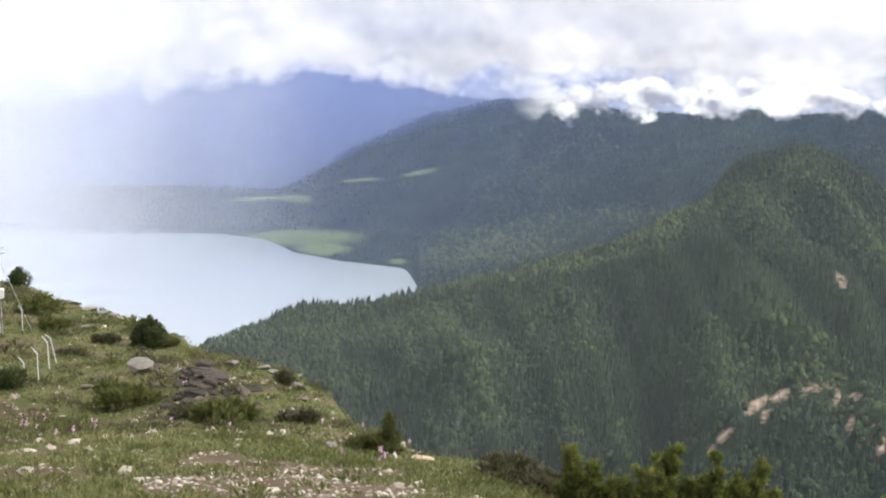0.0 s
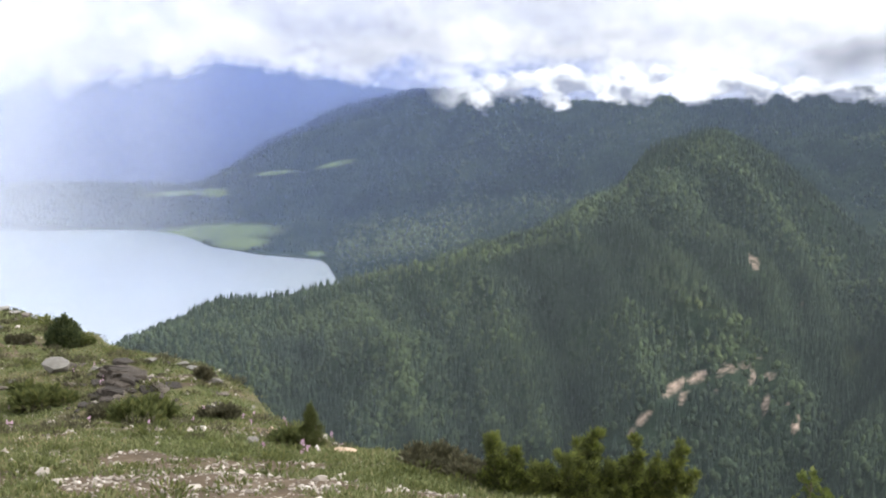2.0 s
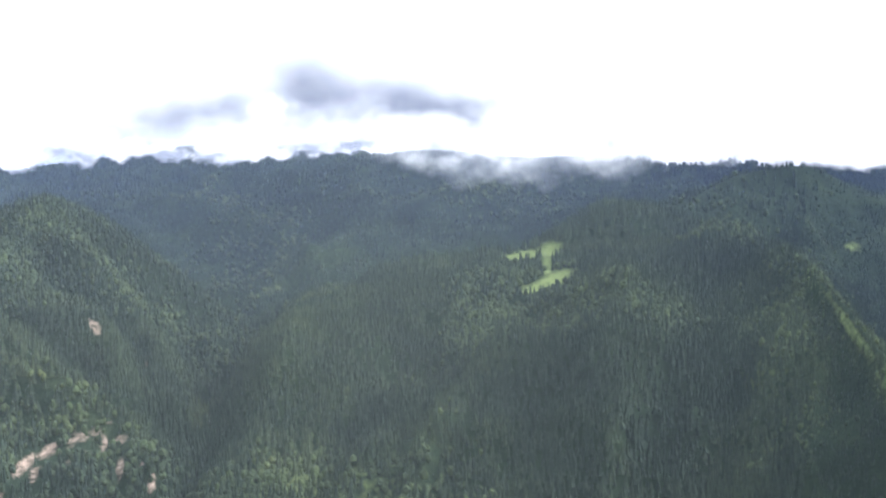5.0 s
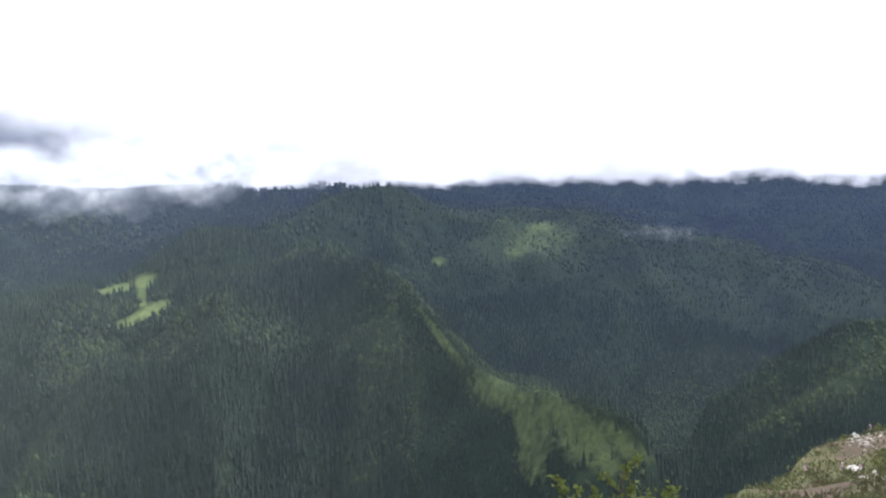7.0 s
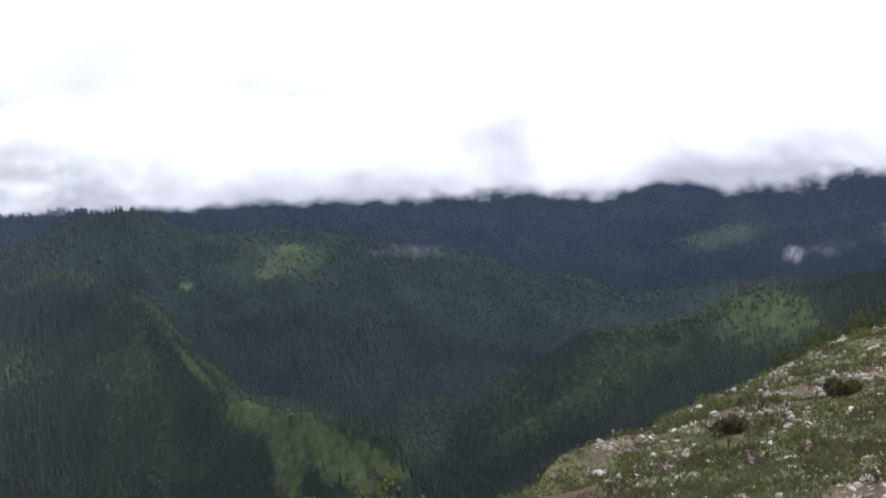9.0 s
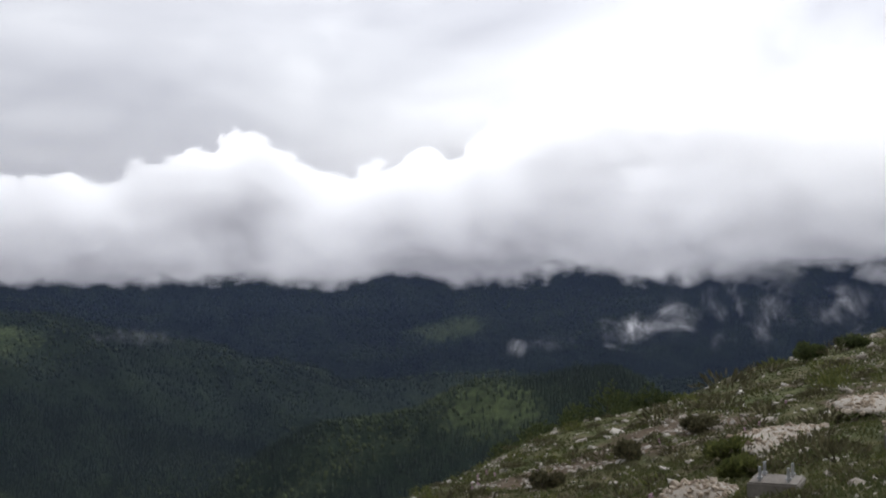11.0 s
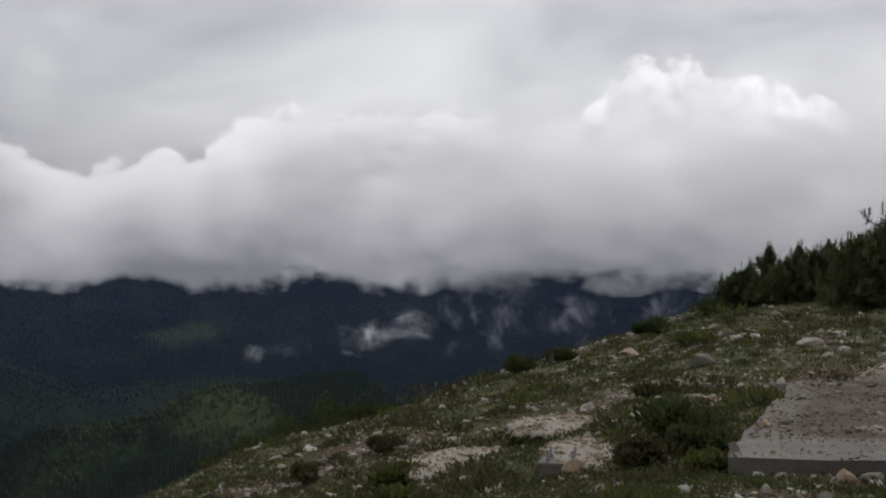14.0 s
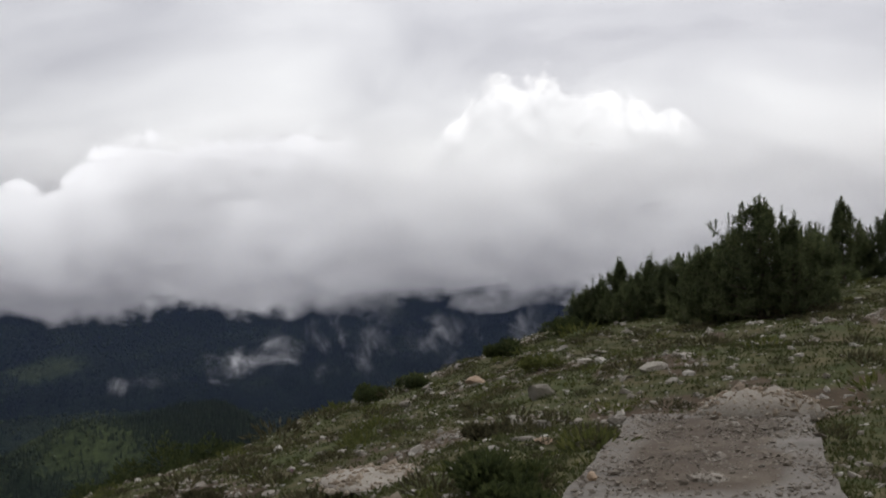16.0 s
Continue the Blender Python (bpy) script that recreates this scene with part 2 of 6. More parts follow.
# ribs (above nought) and gullies (below it) that run down the mountain sides: height in metres, half width in degrees, nearest and farthest reach, then bearing and dip along the line
RIBS = [
    (46, 2.0, 1000, 2200, (13.0, -6.0, 14.0, -7.4, 15.7, -9.3, 17.4, -10.2, 19.0, -11.0, 20.5, -11.9, 21.3, -13.2, 22.2, -15.5)),
    (34, 1.3, 1000, 2200, (17.3, -3.2, 18.9, -5.0, 19.9, -5.7, 21.1, -6.9, 22.2, -8.3)),
    (30, 1.3, 1000, 2200, (15.0, -3.9, 16.0, -5.7, 18.6, -7.2, 19.9, -8.1, 20.5, -9.8, 21.2, -11.2)),
    (26, 1.4, 1000, 2200, (10.8, -7.4, 12.4, -8.8, 14.4, -11.2, 16.0, -14.0)),
    (22, 1.3, 900, 2200, (6.5, -9.0, 8.5, -11.5, 10.5, -15.0, 12.0, -19.0)),
    (24, 1.3, 900, 2200, (1.0, -10.4, 3.5, -13.0, 5.5, -16.5, 6.5, -20.0)),
    (20, 1.2, 900, 2200, (-4.0, -12.0, -1.5, -14.5, 0.5, -18.0)),
    (-40, 1.5, 1000, 2200, (14.6, -5.6, 15.8, -7.6, 18.0, -9.0, 19.6, -10.4)),
    (-28, 1.2, 1000, 2200, (17.2, -4.6, 18.8, -6.2, 20.6, -7.6, 21.6, -9.5)),
    (-26, 1.3, 900, 2200, (8.7, -8.6, 10.6, -11.0, 12.6, -14.5)),
    (-26, 1.3, 900, 2200, (3.7, -9.8, 6.0, -12.5, 8.0, -16.5)),
    (-22, 1.3, 900, 2200, (-1.5, -11.5, 1.0, -14.0, 3.0, -18.0)),
    (-46, 1.9, 900, 2600, (26.3, -7.6, 25.4, -10.2, 24.0, -12.4, 23.0, -14.6, 22.6, -18.0)),
    (26, 1.4, 1000, 2300, (39.5, -5.0, 36.9, -6.1, 33.5, -6.8, 31.1, -7.6, 28.8, -8.7, 27.4, -10.4, 26.6, -13.0)),
    (-24, 1.5, 900, 2100, (34.5, -8.0, 32.0, -10.5, 30.0, -14.0, 28.0, -18.0)),
    (26, 1.6, 900, 2100, (37.5, -8.6, 35.5, -11.5, 33.5, -15.0, 32.0, -19.0)),
    (-22, 1.4, 900, 2100, (41.5, -8.0, 39.5, -11.0, 37.5, -15.0)),
    (24, 1.5, 900, 2100, (45.0, -6.6, 44.0, -9.5, 42.5, -13.0, 41.5, -17.0)),
    (-24, 1.3, 900, 2100, (49.0, -8.0, 47.5, -11.0, 46.5, -15.0)),
    (22, 1.2, 900, 2000, (51.4, -8.9, 50.5, -11.5, 50.0, -15.0)),
    (30, 1.1, 900, 2100, (46.3, -4.9, 48.6, -6.2, 50.1, -7.0, 51.7, -8.8, 52.8, -10.5, 54.5, -11.4, 57.2, -12.2, 60.3, -13.9)),
    (-16, 0.8, 900, 1500, (54.0, -12.3, 55.0, -13.4, 55.6, -15.5)),
    (16, 0.8, 900, 1500, (55.6, -12.2, 57.0, -13.8, 57.8, -16.0)),
    (30, 1.2, 900, 1600, (62.6, -15.2, 63.5, -14.6, 65.6, -12.8, 68.6, -11.0, 72.5, -9.4, 74.4, -8.4)),
    (-24, 1.0, 900, 1600, (63.0, -13.0, 66.0, -11.2, 69.5, -9.6, 72.5, -8.3)),
    (-20, 0.8, 900, 1600, (71.5, -10.8, 72.6, -9.6, 73.6, -8.8)),
    (30, 1.3, 1900, 3000, (51.5, -3.4, 54.4, -4.6, 56.0, -6.2, 57.0, -8.0)),
    (28, 1.3, 1900, 3000, (57.5, -4.2, 60.0, -6.0, 62.0, -8.2)),
    (26, 1.3, 1900, 3000, (64.8, -5.2, 66.2, -7.0, 68.0, -9.0)),
    (40, 1.3, 2300, 3700, (19.5, -2.4, 23.2, -3.5, 26.2, -4.0, 28.0, -4.9, 28.6, -6.2)),
    (40, 1.3, 2300, 3700, (37.0, -3.2, 35.5, -3.7, 32.2, -4.5, 29.8, -5.5, 27.7, -6.4, 26.6, -7.6)),
    (44, 1.4, 2500, 3900, (28.0, -0.2, 30.5, -1.6, 31.5, -3.4)),
    (36, 1.3, 2500, 3900, (26.6, -0.2, 25.0, -1.2, 24.4, -2.8)),
    (34, 1.5, 2500, 4200, (12.0, -1.8, 9.0, -3.2, 7.0, -4.8)),
    (34, 1.5, 2500, 4200, (17.0, -1.6, 14.0, -3.0, 12.0, -4.8)),
    (30, 1.2, 2900, 3900, (75.8, -2.8, 75.2, -4.2, 73.2, -5.6)),
    (30, 1.2, 2900, 3900, (84.0, -2.8, 82.0, -4.6, 80.0, -6.0)),
]


def value_noise(x, y, seed=0):
    xi, yi = np.floor(x).astype(np.int64), np.floor(y).astype(np.int64)
    u, v = x - xi, y - yi
    u, v = u * u * (3 - 2 * u), v * v * (3 - 2 * v)

    def h(i, j):
        n = (i * 374761393 + j * 668265263 + seed * 1442695041) & 0x7FFFFFFF
        n = ((n ^ (n >> 13)) * 1274126177) & 0x7FFFFFFF
        return ((n ^ (n >> 16)) & 0xFFFF) / 32767.5 - 1

    return (h(xi, yi) * (1 - u) + h(xi + 1, yi) * u) * (1 - v) + (h(xi, yi + 1) * (1 - u) + h(xi + 1, yi + 1) * u) * v


def fbm(x, y, octaves=4, seed=0, ridged=False):
    total, amp = 0, 1.0
    for k in range(octaves):
        n = value_noise(x * 2 ** k, y * 2 ** k, seed + k)
        total = total + amp * ((0.5 - np.abs(n)) * 2 if ridged else n)
        amp *= 0.5
    return total


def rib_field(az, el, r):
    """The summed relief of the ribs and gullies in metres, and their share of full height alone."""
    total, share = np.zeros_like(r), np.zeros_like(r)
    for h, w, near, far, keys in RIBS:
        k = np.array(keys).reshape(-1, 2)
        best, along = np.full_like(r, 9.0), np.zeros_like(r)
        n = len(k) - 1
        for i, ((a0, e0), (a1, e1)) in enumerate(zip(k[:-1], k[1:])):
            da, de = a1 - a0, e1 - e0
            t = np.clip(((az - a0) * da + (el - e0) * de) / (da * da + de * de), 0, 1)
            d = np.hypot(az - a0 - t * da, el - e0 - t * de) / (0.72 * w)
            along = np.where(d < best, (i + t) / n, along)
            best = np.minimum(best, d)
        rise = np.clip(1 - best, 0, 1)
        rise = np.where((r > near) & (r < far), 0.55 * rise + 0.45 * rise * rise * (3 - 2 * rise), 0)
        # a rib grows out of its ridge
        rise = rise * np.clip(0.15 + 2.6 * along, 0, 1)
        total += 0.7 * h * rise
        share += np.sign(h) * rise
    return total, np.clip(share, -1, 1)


AZ = np.concatenate([np.arange(-32, 122, 0.16), np.arange(122, 328, 3.0)])
AZ_IN = np.where(AZ > 180, AZ - 360, AZ)


def at_bearing(keys, az):
    # beyond the lines' ends the land closes round to the other end
    k = np.vstack([keys, [(keys[0, 0] + 360, keys[0, 1], keys[0, 2])]])
    a = np.where(az < keys[0, 0], az + 360, az)
    return np.interp(a, k[:, 0], k[:, 1]), np.interp(a, k[:, 0], k[:, 2])


def make_land():
    rads, zs = [np.full_like(AZ, 1.2)], [np.full_like(AZ, -EYE)]
    rr, zz = [rads[0]], [zs[0]]
    for keys, n in LINES:
        r, e = at_bearing(keys, AZ_IN)
        z = r * np.tan(np.radians(e))
        r0, z0 = rr[-1], zz[-1]
        for k in range(1, n + 1):
            f = k / n
            rads.append(r0 + (r - r0) * f)
            zs.append(z0 + (z - z0) * f)
        rr.append(r)
        zz.append(z)
    R, Z = np.array(rads), np.array(zs)
    # soften the creases along the bearing line, and across it far off
    for _ in range(3):
        Z[1:-1] = 0.25 * Z[:-2] + 0.5 * Z[1:-1] + 0.25 * Z[2:]
        R[1:-1] = 0.25 * R[:-2] + 0.5 * R[1:-1] + 0.25 * R[2:]
    n = np.sum(AZ < 122)
    for _ in range(2):
        for A in (R, Z):
            A[:, 1:n - 1] = 0.25 * A[:, :n - 2] + 0.5 * A[:, 1:n - 1] + 0.25 * A[:, 2:n]
    X, Y = R * np.sin(np.radians(AZ)), R * np.cos(np.radians(AZ))
    far = np.clip((R - 350) / 600, 0, 1)
    shore = np.clip((R - 2900) / 500, 0, 1)
    gully = (fbm(X / 420, Y / 420, 4, 3, True) - 0.35) * 17 + fbm(X / 90, Y / 90, 3, 9) * 5 - 11
    near = (1 - np.clip((R - 60) / 80, 0, 1))
    bumps = fbm(X / 5.5, Y / 5.5, 4, 21) * 0.24 * np.clip((R - 5) / 14, 0.08, 1) * near + fbm(X / 0.7, Y / 0.7, 2, 31) * 0.03 * near
    # the knoll that carries the ledge
    bumps = bumps + 0.5 * np.exp(-((AZ_IN + 5.8) / 3.4) ** 2 - ((R - 25) / 3.2) ** 2) * (1 + 0.3 * fbm(X / 1.6, Y / 1.6, 3, 37))
    ring = np.concatenate([[0.0]] + [np.sin(np.pi * np.arange(1, n + 1) / n) if k in (5, 6, 7, 9, 10, 11, 12) else np.zeros(n) for k, (_, n) in enumerate(LINES)])[:, None]
    rib = (fbm(X / 330 + 0.3 * fbm(X / 200, Y / 200, 2, 5), Y / 330, 4, 61, True) - 0.35) * 26
    gully = gully + rib * (0.1 + 0.9 * ring)
    ribs, share = rib_field(np.broadcast_to(AZ_IN, R.shape) + 0.35 * fbm(X / 130, Y / 130, 3, 15), np.degrees(np.arctan2(Z, R)), R)
    gully = gully + ribs
    calm = np.where((AZ_IN < 8) & (R > 1950), np.clip((Z - LAKE_Z + EYE - 4) / 90, 0, 1), 1)
    Z = Z + gully * far * (1 - 0.5 * shore) * calm + bumps
    return R, Z + EYE, X, Y, share


LAND_R, LAND_Z, LAND_X, LAND_Y, LAND_RIB = make_land()


def column(az):
    return min(int(round((az + 32) / 0.16)), int(np.sum(AZ < 122)) - 1)


def ground(az, r):
    c = column(az)
    return float(np.interp(r, LAND_R[:, c], LAND_Z[:, c]))


def spot(az, el, lo=0.0, hi=200.0):
    """The place where the ground rises to this dip on this bearing, from the lookout outwards."""
    c = column(az)
    e = np.degrees(np.arctan2(LAND_Z[:, c] - EYE, LAND_R[:, c]))
    ok = np.where((e >= el) & (LAND_R[:, c] >= lo))[0]
    i = ok[0] if len(ok) else np.argmax(np.where(LAND_R[:, c] < hi, e, -99))
    r = LAND_R[i, c]
    return Vector((r * math.sin(radians(az)), r * math.cos(radians(az)), LAND_Z[i, c]))


# ---- materials ----
def material(name):
    m = bpy.data.materials.new(name)
    m.use_nodes = True
    add, link = nodes_of(m.node_tree)
    out = add("ShaderNodeOutputMaterial")
    return m, add, link, out


def surface(name, stops, scale=4.0, fine=40.0, rough=0.9, bump=0.3, spread=0.35, island=0.0, each=0.0, metal=0.0, fine_part=0.35, depth=0.02, thin=0.0):
    """A matt procedural surface: colours along two scales of noise, fine relief, and a shade of its own for each piece."""
    m, add, link, out = material(name)
    p = add("ShaderNodeBsdfPrincipled", Roughness=rough, Metallic=metal)
    co = add("ShaderNodeTexCoord")
    n1 = add("ShaderNodeTexNoise", Scale=scale, Detail=5.0, Roughness=0.6)
    n2 = add("ShaderNodeTexNoise", Scale=fine, Detail=4.0, Roughness=0.65)
    for n in (n1, n2):
        link(co.outputs["Object"], n.inputs["Vector"])
    f = sum_of(add, link, "ADD", sum_of(add, link, "MULTIPLY", n1.outputs["Fac"], 1 - fine_part), sum_of(add, link, "MULTIPLY", n2.outputs["Fac"], fine_part))
    if island or each:
        if island:
            rnd, amount = add("ShaderNodeNewGeometry").outputs["Random Per Island"], island
        else:
            rnd, amount = add("ShaderNodeObjectInfo").outputs["Random"], each
        f = sum_of(add, link, "ADD", f, sum_of(add, link, "MULTIPLY", sum_of(add, link, "SUBTRACT", rnd, 0.5), amount))
    k = len(stops)
    col = ramp(add, link, f, [(0.5 - spread + 2 * spread * i / (k - 1), c) for i, c in enumerate(stops)])
    link(col, p.inputs["Base Color"])
    if bump:
        b = add("ShaderNodeBump", Strength=bump, Distance=depth)
        link(n2.outputs["Fac"], b.inputs["Height"])
        link(b.outputs[0], p.inputs["Normal"])
    if thin:
        t = add("ShaderNodeBsdfTranslucent")
        link(col, t.inputs[0])
        mx = add("ShaderNodeMixShader", Fac=thin)
        link(p.outputs[0], mx.inputs[1])
        link(t.outputs[0], mx.inputs[2])
        link(mx.outputs[0], out.inputs[0])
    else:
        link(p.outputs[0], out.inputs[0])
    return m


def forest_floor():
    """Far land: dark woods, light meadows and bare rock by the cover that grows there."""
    m, add, link, out = material("far_land")
    p = add("ShaderNodeBsdfPrincipled", Roughness=1.0, Specular_IOR_Level=0.04)
    co = add("ShaderNodeTexCoord")
    n1 = add("ShaderNodeTexNoise", Scale=0.012, Detail=8.0, Roughness=0.65)
    n2 = add("ShaderNodeTexNoise", Scale=0.09, Detail=6.0, Roughness=0.7)
    for n in (n1, n2):
        link(co.outputs["Object"], n.inputs["Vector"])
    f = sum_of(add, link, "ADD", sum_of(add, link, "MULTIPLY", n1.outputs["Fac"], 0.5), sum_of(add, link, "MULTIPLY", n2.outputs["Fac"], 0.5))
    at = add("ShaderNodeAttribute")
    at.attribute_name = "cover"
    toned = sum_of(add, link, "ADD", f, sum_of(add, link, "MULTIPLY", sum_of(add, link, "SUBTRACT", at.outputs["Alpha"], 0.5), 0.45))
    wood = ramp(add, link, toned, [(0.32, (0.011, 0.018, 0.011)), (0.5, (0.018, 0.029, 0.016)), (0.68, (0.036, 0.05, 0.024))])
    grass = ramp(add, link, f, [(0.3, (0.088, 0.118, 0.042)), (0.7, (0.18, 0.22, 0.078))])
    rock = ramp(add, link, n2.outputs["Fac"], [(0.35, (0.1, 0.08, 0.055)), (0.65, (0.42, 0.31, 0.24))])
    sep = add("ShaderNodeSeparateColor")
    link(at.outputs["Color"], sep.inputs[0])
    edge = sum_of(add, link, "MULTIPLY", sum_of(add, link, "SUBTRACT", n2.outputs["Fac"], 0.5), 1.0)
    g = ramp(add, link, sum_of(add, link, "ADD", sep.outputs[0], edge), [(0.3, 0.0), (0.95, 1.0)])
    k = ramp(add, link, sum_of(add, link, "ADD", sep.outputs[1], edge), [(0.4, 0.0), (0.85, 1.0)])
    c = blend(add, link, k, blend(add, link, g, wood, grass), rock)
    link(c, p.inputs["Base Color"])
    b = add("ShaderNodeBump", Strength=0.8, Distance=6.0)
    link(n2.outputs["Fac"], b.inputs["Height"])
    link(b.outputs[0], p.inputs["Normal"])
    link(p.outputs[0], out.inputs[0])
    return m


def turf_material():
    """Grazed mountain turf: green and straw grass over brown soil, with pale grit."""
    m, add, link, out = material("turf")
    p = add("ShaderNodeBsdfPrincipled", Roughness=1.0, Specular_IOR_Level=0.15)
    co = add("ShaderNodeTexCoord")
    ns = []
    for sc, de in ((0.35, 5.0), (2.2, 6.0), (18.0, 4.0)):
        n = add("ShaderNodeTexNoise", Scale=sc, Detail=de, Roughness=0.65)
        link(co.outputs["Object"], n.inputs["Vector"])
        ns.append(n.outputs["Fac"])
    f = sum_of(add, link, "ADD", sum_of(add, link, "MULTIPLY", ns[1], 0.6), sum_of(add, link, "MULTIPLY", ns[2], 0.4))
    green = ramp(add, link, f, [(0.3, (0.036, 0.046, 0.016)), (0.5, (0.078, 0.09, 0.03)), (0.7, (0.15, 0.145, 0.062))])
    straw = ramp(add, link, f, [(0.3, (0.048, 0.038, 0.021)), (0.5, (0.1, 0.08, 0.042)), (0.7, (0.19, 0.155, 0.088))])
    green = blend(add, link, ramp(add, link, sum_of(add, link, "ADD", sum_of(add, link, "MULTIPLY", ns[0], 0.6), sum_of(add, link, "MULTIPLY", ns[1], 0.4)), [(0.42, 0.0), (0.6, 0.85)]), green, straw)
    earth = ramp(add, link, f, [(0.3, (0.05, 0.038, 0.024)), (0.55, (0.105, 0.076, 0.048)), (0.72, (0.2, 0.16, 0.11))])
    at = add("ShaderNodeAttribute")
    at.attribute_name = "cover"
    sep = add("ShaderNodeSeparateColor")
    link(at.outputs["Color"], sep.inputs[0])
    rough = sum_of(add, link, "MULTIPLY", sum_of(add, link, "SUBTRACT", f, 0.5), 0.8)
    bare = ramp(add, link, sum_of(add, link, "ADD", sep.outputs[2], rough), [(0.42, 0.0), (0.6, 1.0)])
    link(blend(add, link, bare, green, earth), p.inputs["Base Color"])
    b = add("ShaderNodeBump", Strength=0.7, Distance=0.05)
    link(f, b.inputs["Height"])
    link(b.outputs[0], p.inputs["Normal"])
    link(p.outputs[0], out.inputs[0])
    return m


def water_material():
    m, add, link, out = material("lake_water")
    p = add("ShaderNodeBsdfPrincipled", Roughness=0.2, Base_Color=(0.42, 0.46, 0.48, 1), IOR=1.8)
    co = add("ShaderNodeTexCoord")
    n = add("ShaderNodeTexNoise", Scale=0.06, Detail=6.0, Roughness=0.6)
    link(co.outputs["Object"], n.inputs["Vector"])
    b = add("ShaderNodeBump", Strength=0.25, Distance=1.0)
    link(n.outputs["Fac"], b.inputs["Height"])
    link(b.outputs[0], p.inputs["Normal"])
    link(p.outputs[0], out.inputs[0])
    return m


def cloud_material(name, lo=0.25, hi=0.35, rag=0.5, fine=4.0, edge=9.0, dark=(0.5, 0.5, 0.55), light=(1.1, 1.1, 1.1), most=1.0, tilt=0.5, stretch=1.3, soft=0.25, torn=0.0, base=1.0, relief=0.5, curl=0.15):
    """A bank of cloud, thick in its middle and ragged towards its lower and upper edge."""
    m, add, link, out = material(name)
    where = add("ShaderNodeUVMap")
    where.uv_map = "where"
    span = add("ShaderNodeUVMap")
    span.uv_map = "span"
    sv = add("ShaderNodeSeparateXYZ")
    link(span.outputs[0], sv.inputs[0])
    put = add("ShaderNodeMapping")
    put.inputs["Scale"].default_value = (1, stretch, 1)
    link(where.outputs[0], put.inputs[0])
    n1 = add("ShaderNodeTexNoise", Scale=edge, Detail=10.0, Roughness=0.55 if curl < 0.5 else 0.62, Distortion=curl)
    n2 = add("ShaderNodeTexNoise", Scale=fine, Detail=7.0, Roughness=0.5, Distortion=0.3)
    for n in (n1, n2):
        link(put.outputs[0], n.inputs["Vector"])
    # billows, and again a step lightwards: the difference paints lit sides into the glow
    bent = add("ShaderNodeVectorMath")
    bent.operation = "MULTIPLY_ADD"
    link(n1.outputs["Color"], bent.inputs[0])
    bent.inputs[1].default_value = (0.6 / edge, 0.6 / edge, 0)
    link(put.outputs[0], bent.inputs[2])
    step = add("ShaderNodeVectorMath")
    step.operation = "ADD"
    step.inputs[1].default_value = (0.1 / edge, 0.3 / edge, 0)
    link(bent.outputs[0], step.inputs[0])
    n3, n4 = (add("ShaderNodeTexVoronoi", Scale=edge * 0.8, Detail=3.0, Roughness=0.5) for _ in range(2))
    for n, at in ((n3, bent), (n4, step)):
        n.feature = "F1"
        n.normalize = False
        link(at.outputs[0], n.inputs["Vector"])
    puff = sum_of(add, link, "SUBTRACT", 0.55, n3.outputs["Distance"])
    wob = sum_of(add, link, "MULTIPLY", sum_of(add, link, "ADD", sum_of(add, link, "SUBTRACT", n1.outputs["Fac"], 0.5), sum_of(add, link, "MULTIPLY", puff, 0.35)), rag)
    low = ramp(add, link, sum_of(add, link, "ADD", sv.outputs[1], sum_of(add, link, "MULTIPLY", wob, base)), [(0.03, 0.0), (0.03 + lo, 1.0)])
    high = ramp(add, link, sum_of(add, link, "SUBTRACT", sv.outputs[1], wob), [(0.95 - hi, 1.0), (0.95, 0.0)])
    rim = max(hi * 0.5, 0.012)
    high = sum_of(add, link, "MULTIPLY", high, ramp(add, link, sv.outputs[1], [(0.0, 0.0), (0.03, 1.0), (1 - rim, 1.0), (1.0, 0.0)]))
    side = ramp(add, link, sv.outputs[0], [(0.0, 0.0), (0.1, 1.0), (0.9, 1.0), (1.0, 0.0)])
    a = sum_of(add, link, "MULTIPLY", sum_of(add, link, "MULTIPLY", low, high), sum_of(add, link, "MULTIPLY", side, most))
    if torn:
        a = sum_of(add, link, "MULTIPLY", a, ramp(add, link, n1.outputs["Fac"], [(torn, 0.0), (torn + 0.2, 1.0)]))
    shade = sum_of(add, link, "ADD", n2.outputs["Fac"], sum_of(add, link, "MULTIPLY", sum_of(add, link, "SUBTRACT", sv.outputs[1], 0.5), tilt))
    shade = sum_of(add, link, "ADD", shade, sum_of(add, link, "MULTIPLY", sum_of(add, link, "SUBTRACT", n4.outputs["Distance"], n3.outputs["Distance"]), relief))
    col = ramp(add, link, shade, [(0.5 - soft, dark), (0.5 + soft, light)])
    em = add("ShaderNodeEmission", Strength=1.0)
    link(col, em.inputs[0])
    tr = add("ShaderNodeBsdfTransparent")
    mx = add("ShaderNodeMixShader")
    link(a, mx.inputs[0])
    link(tr.outputs[0], mx.inputs[1])
    link(em.outputs[0], mx.inputs[2])
    link(mx.outputs[0], out.inputs[0])
    return m


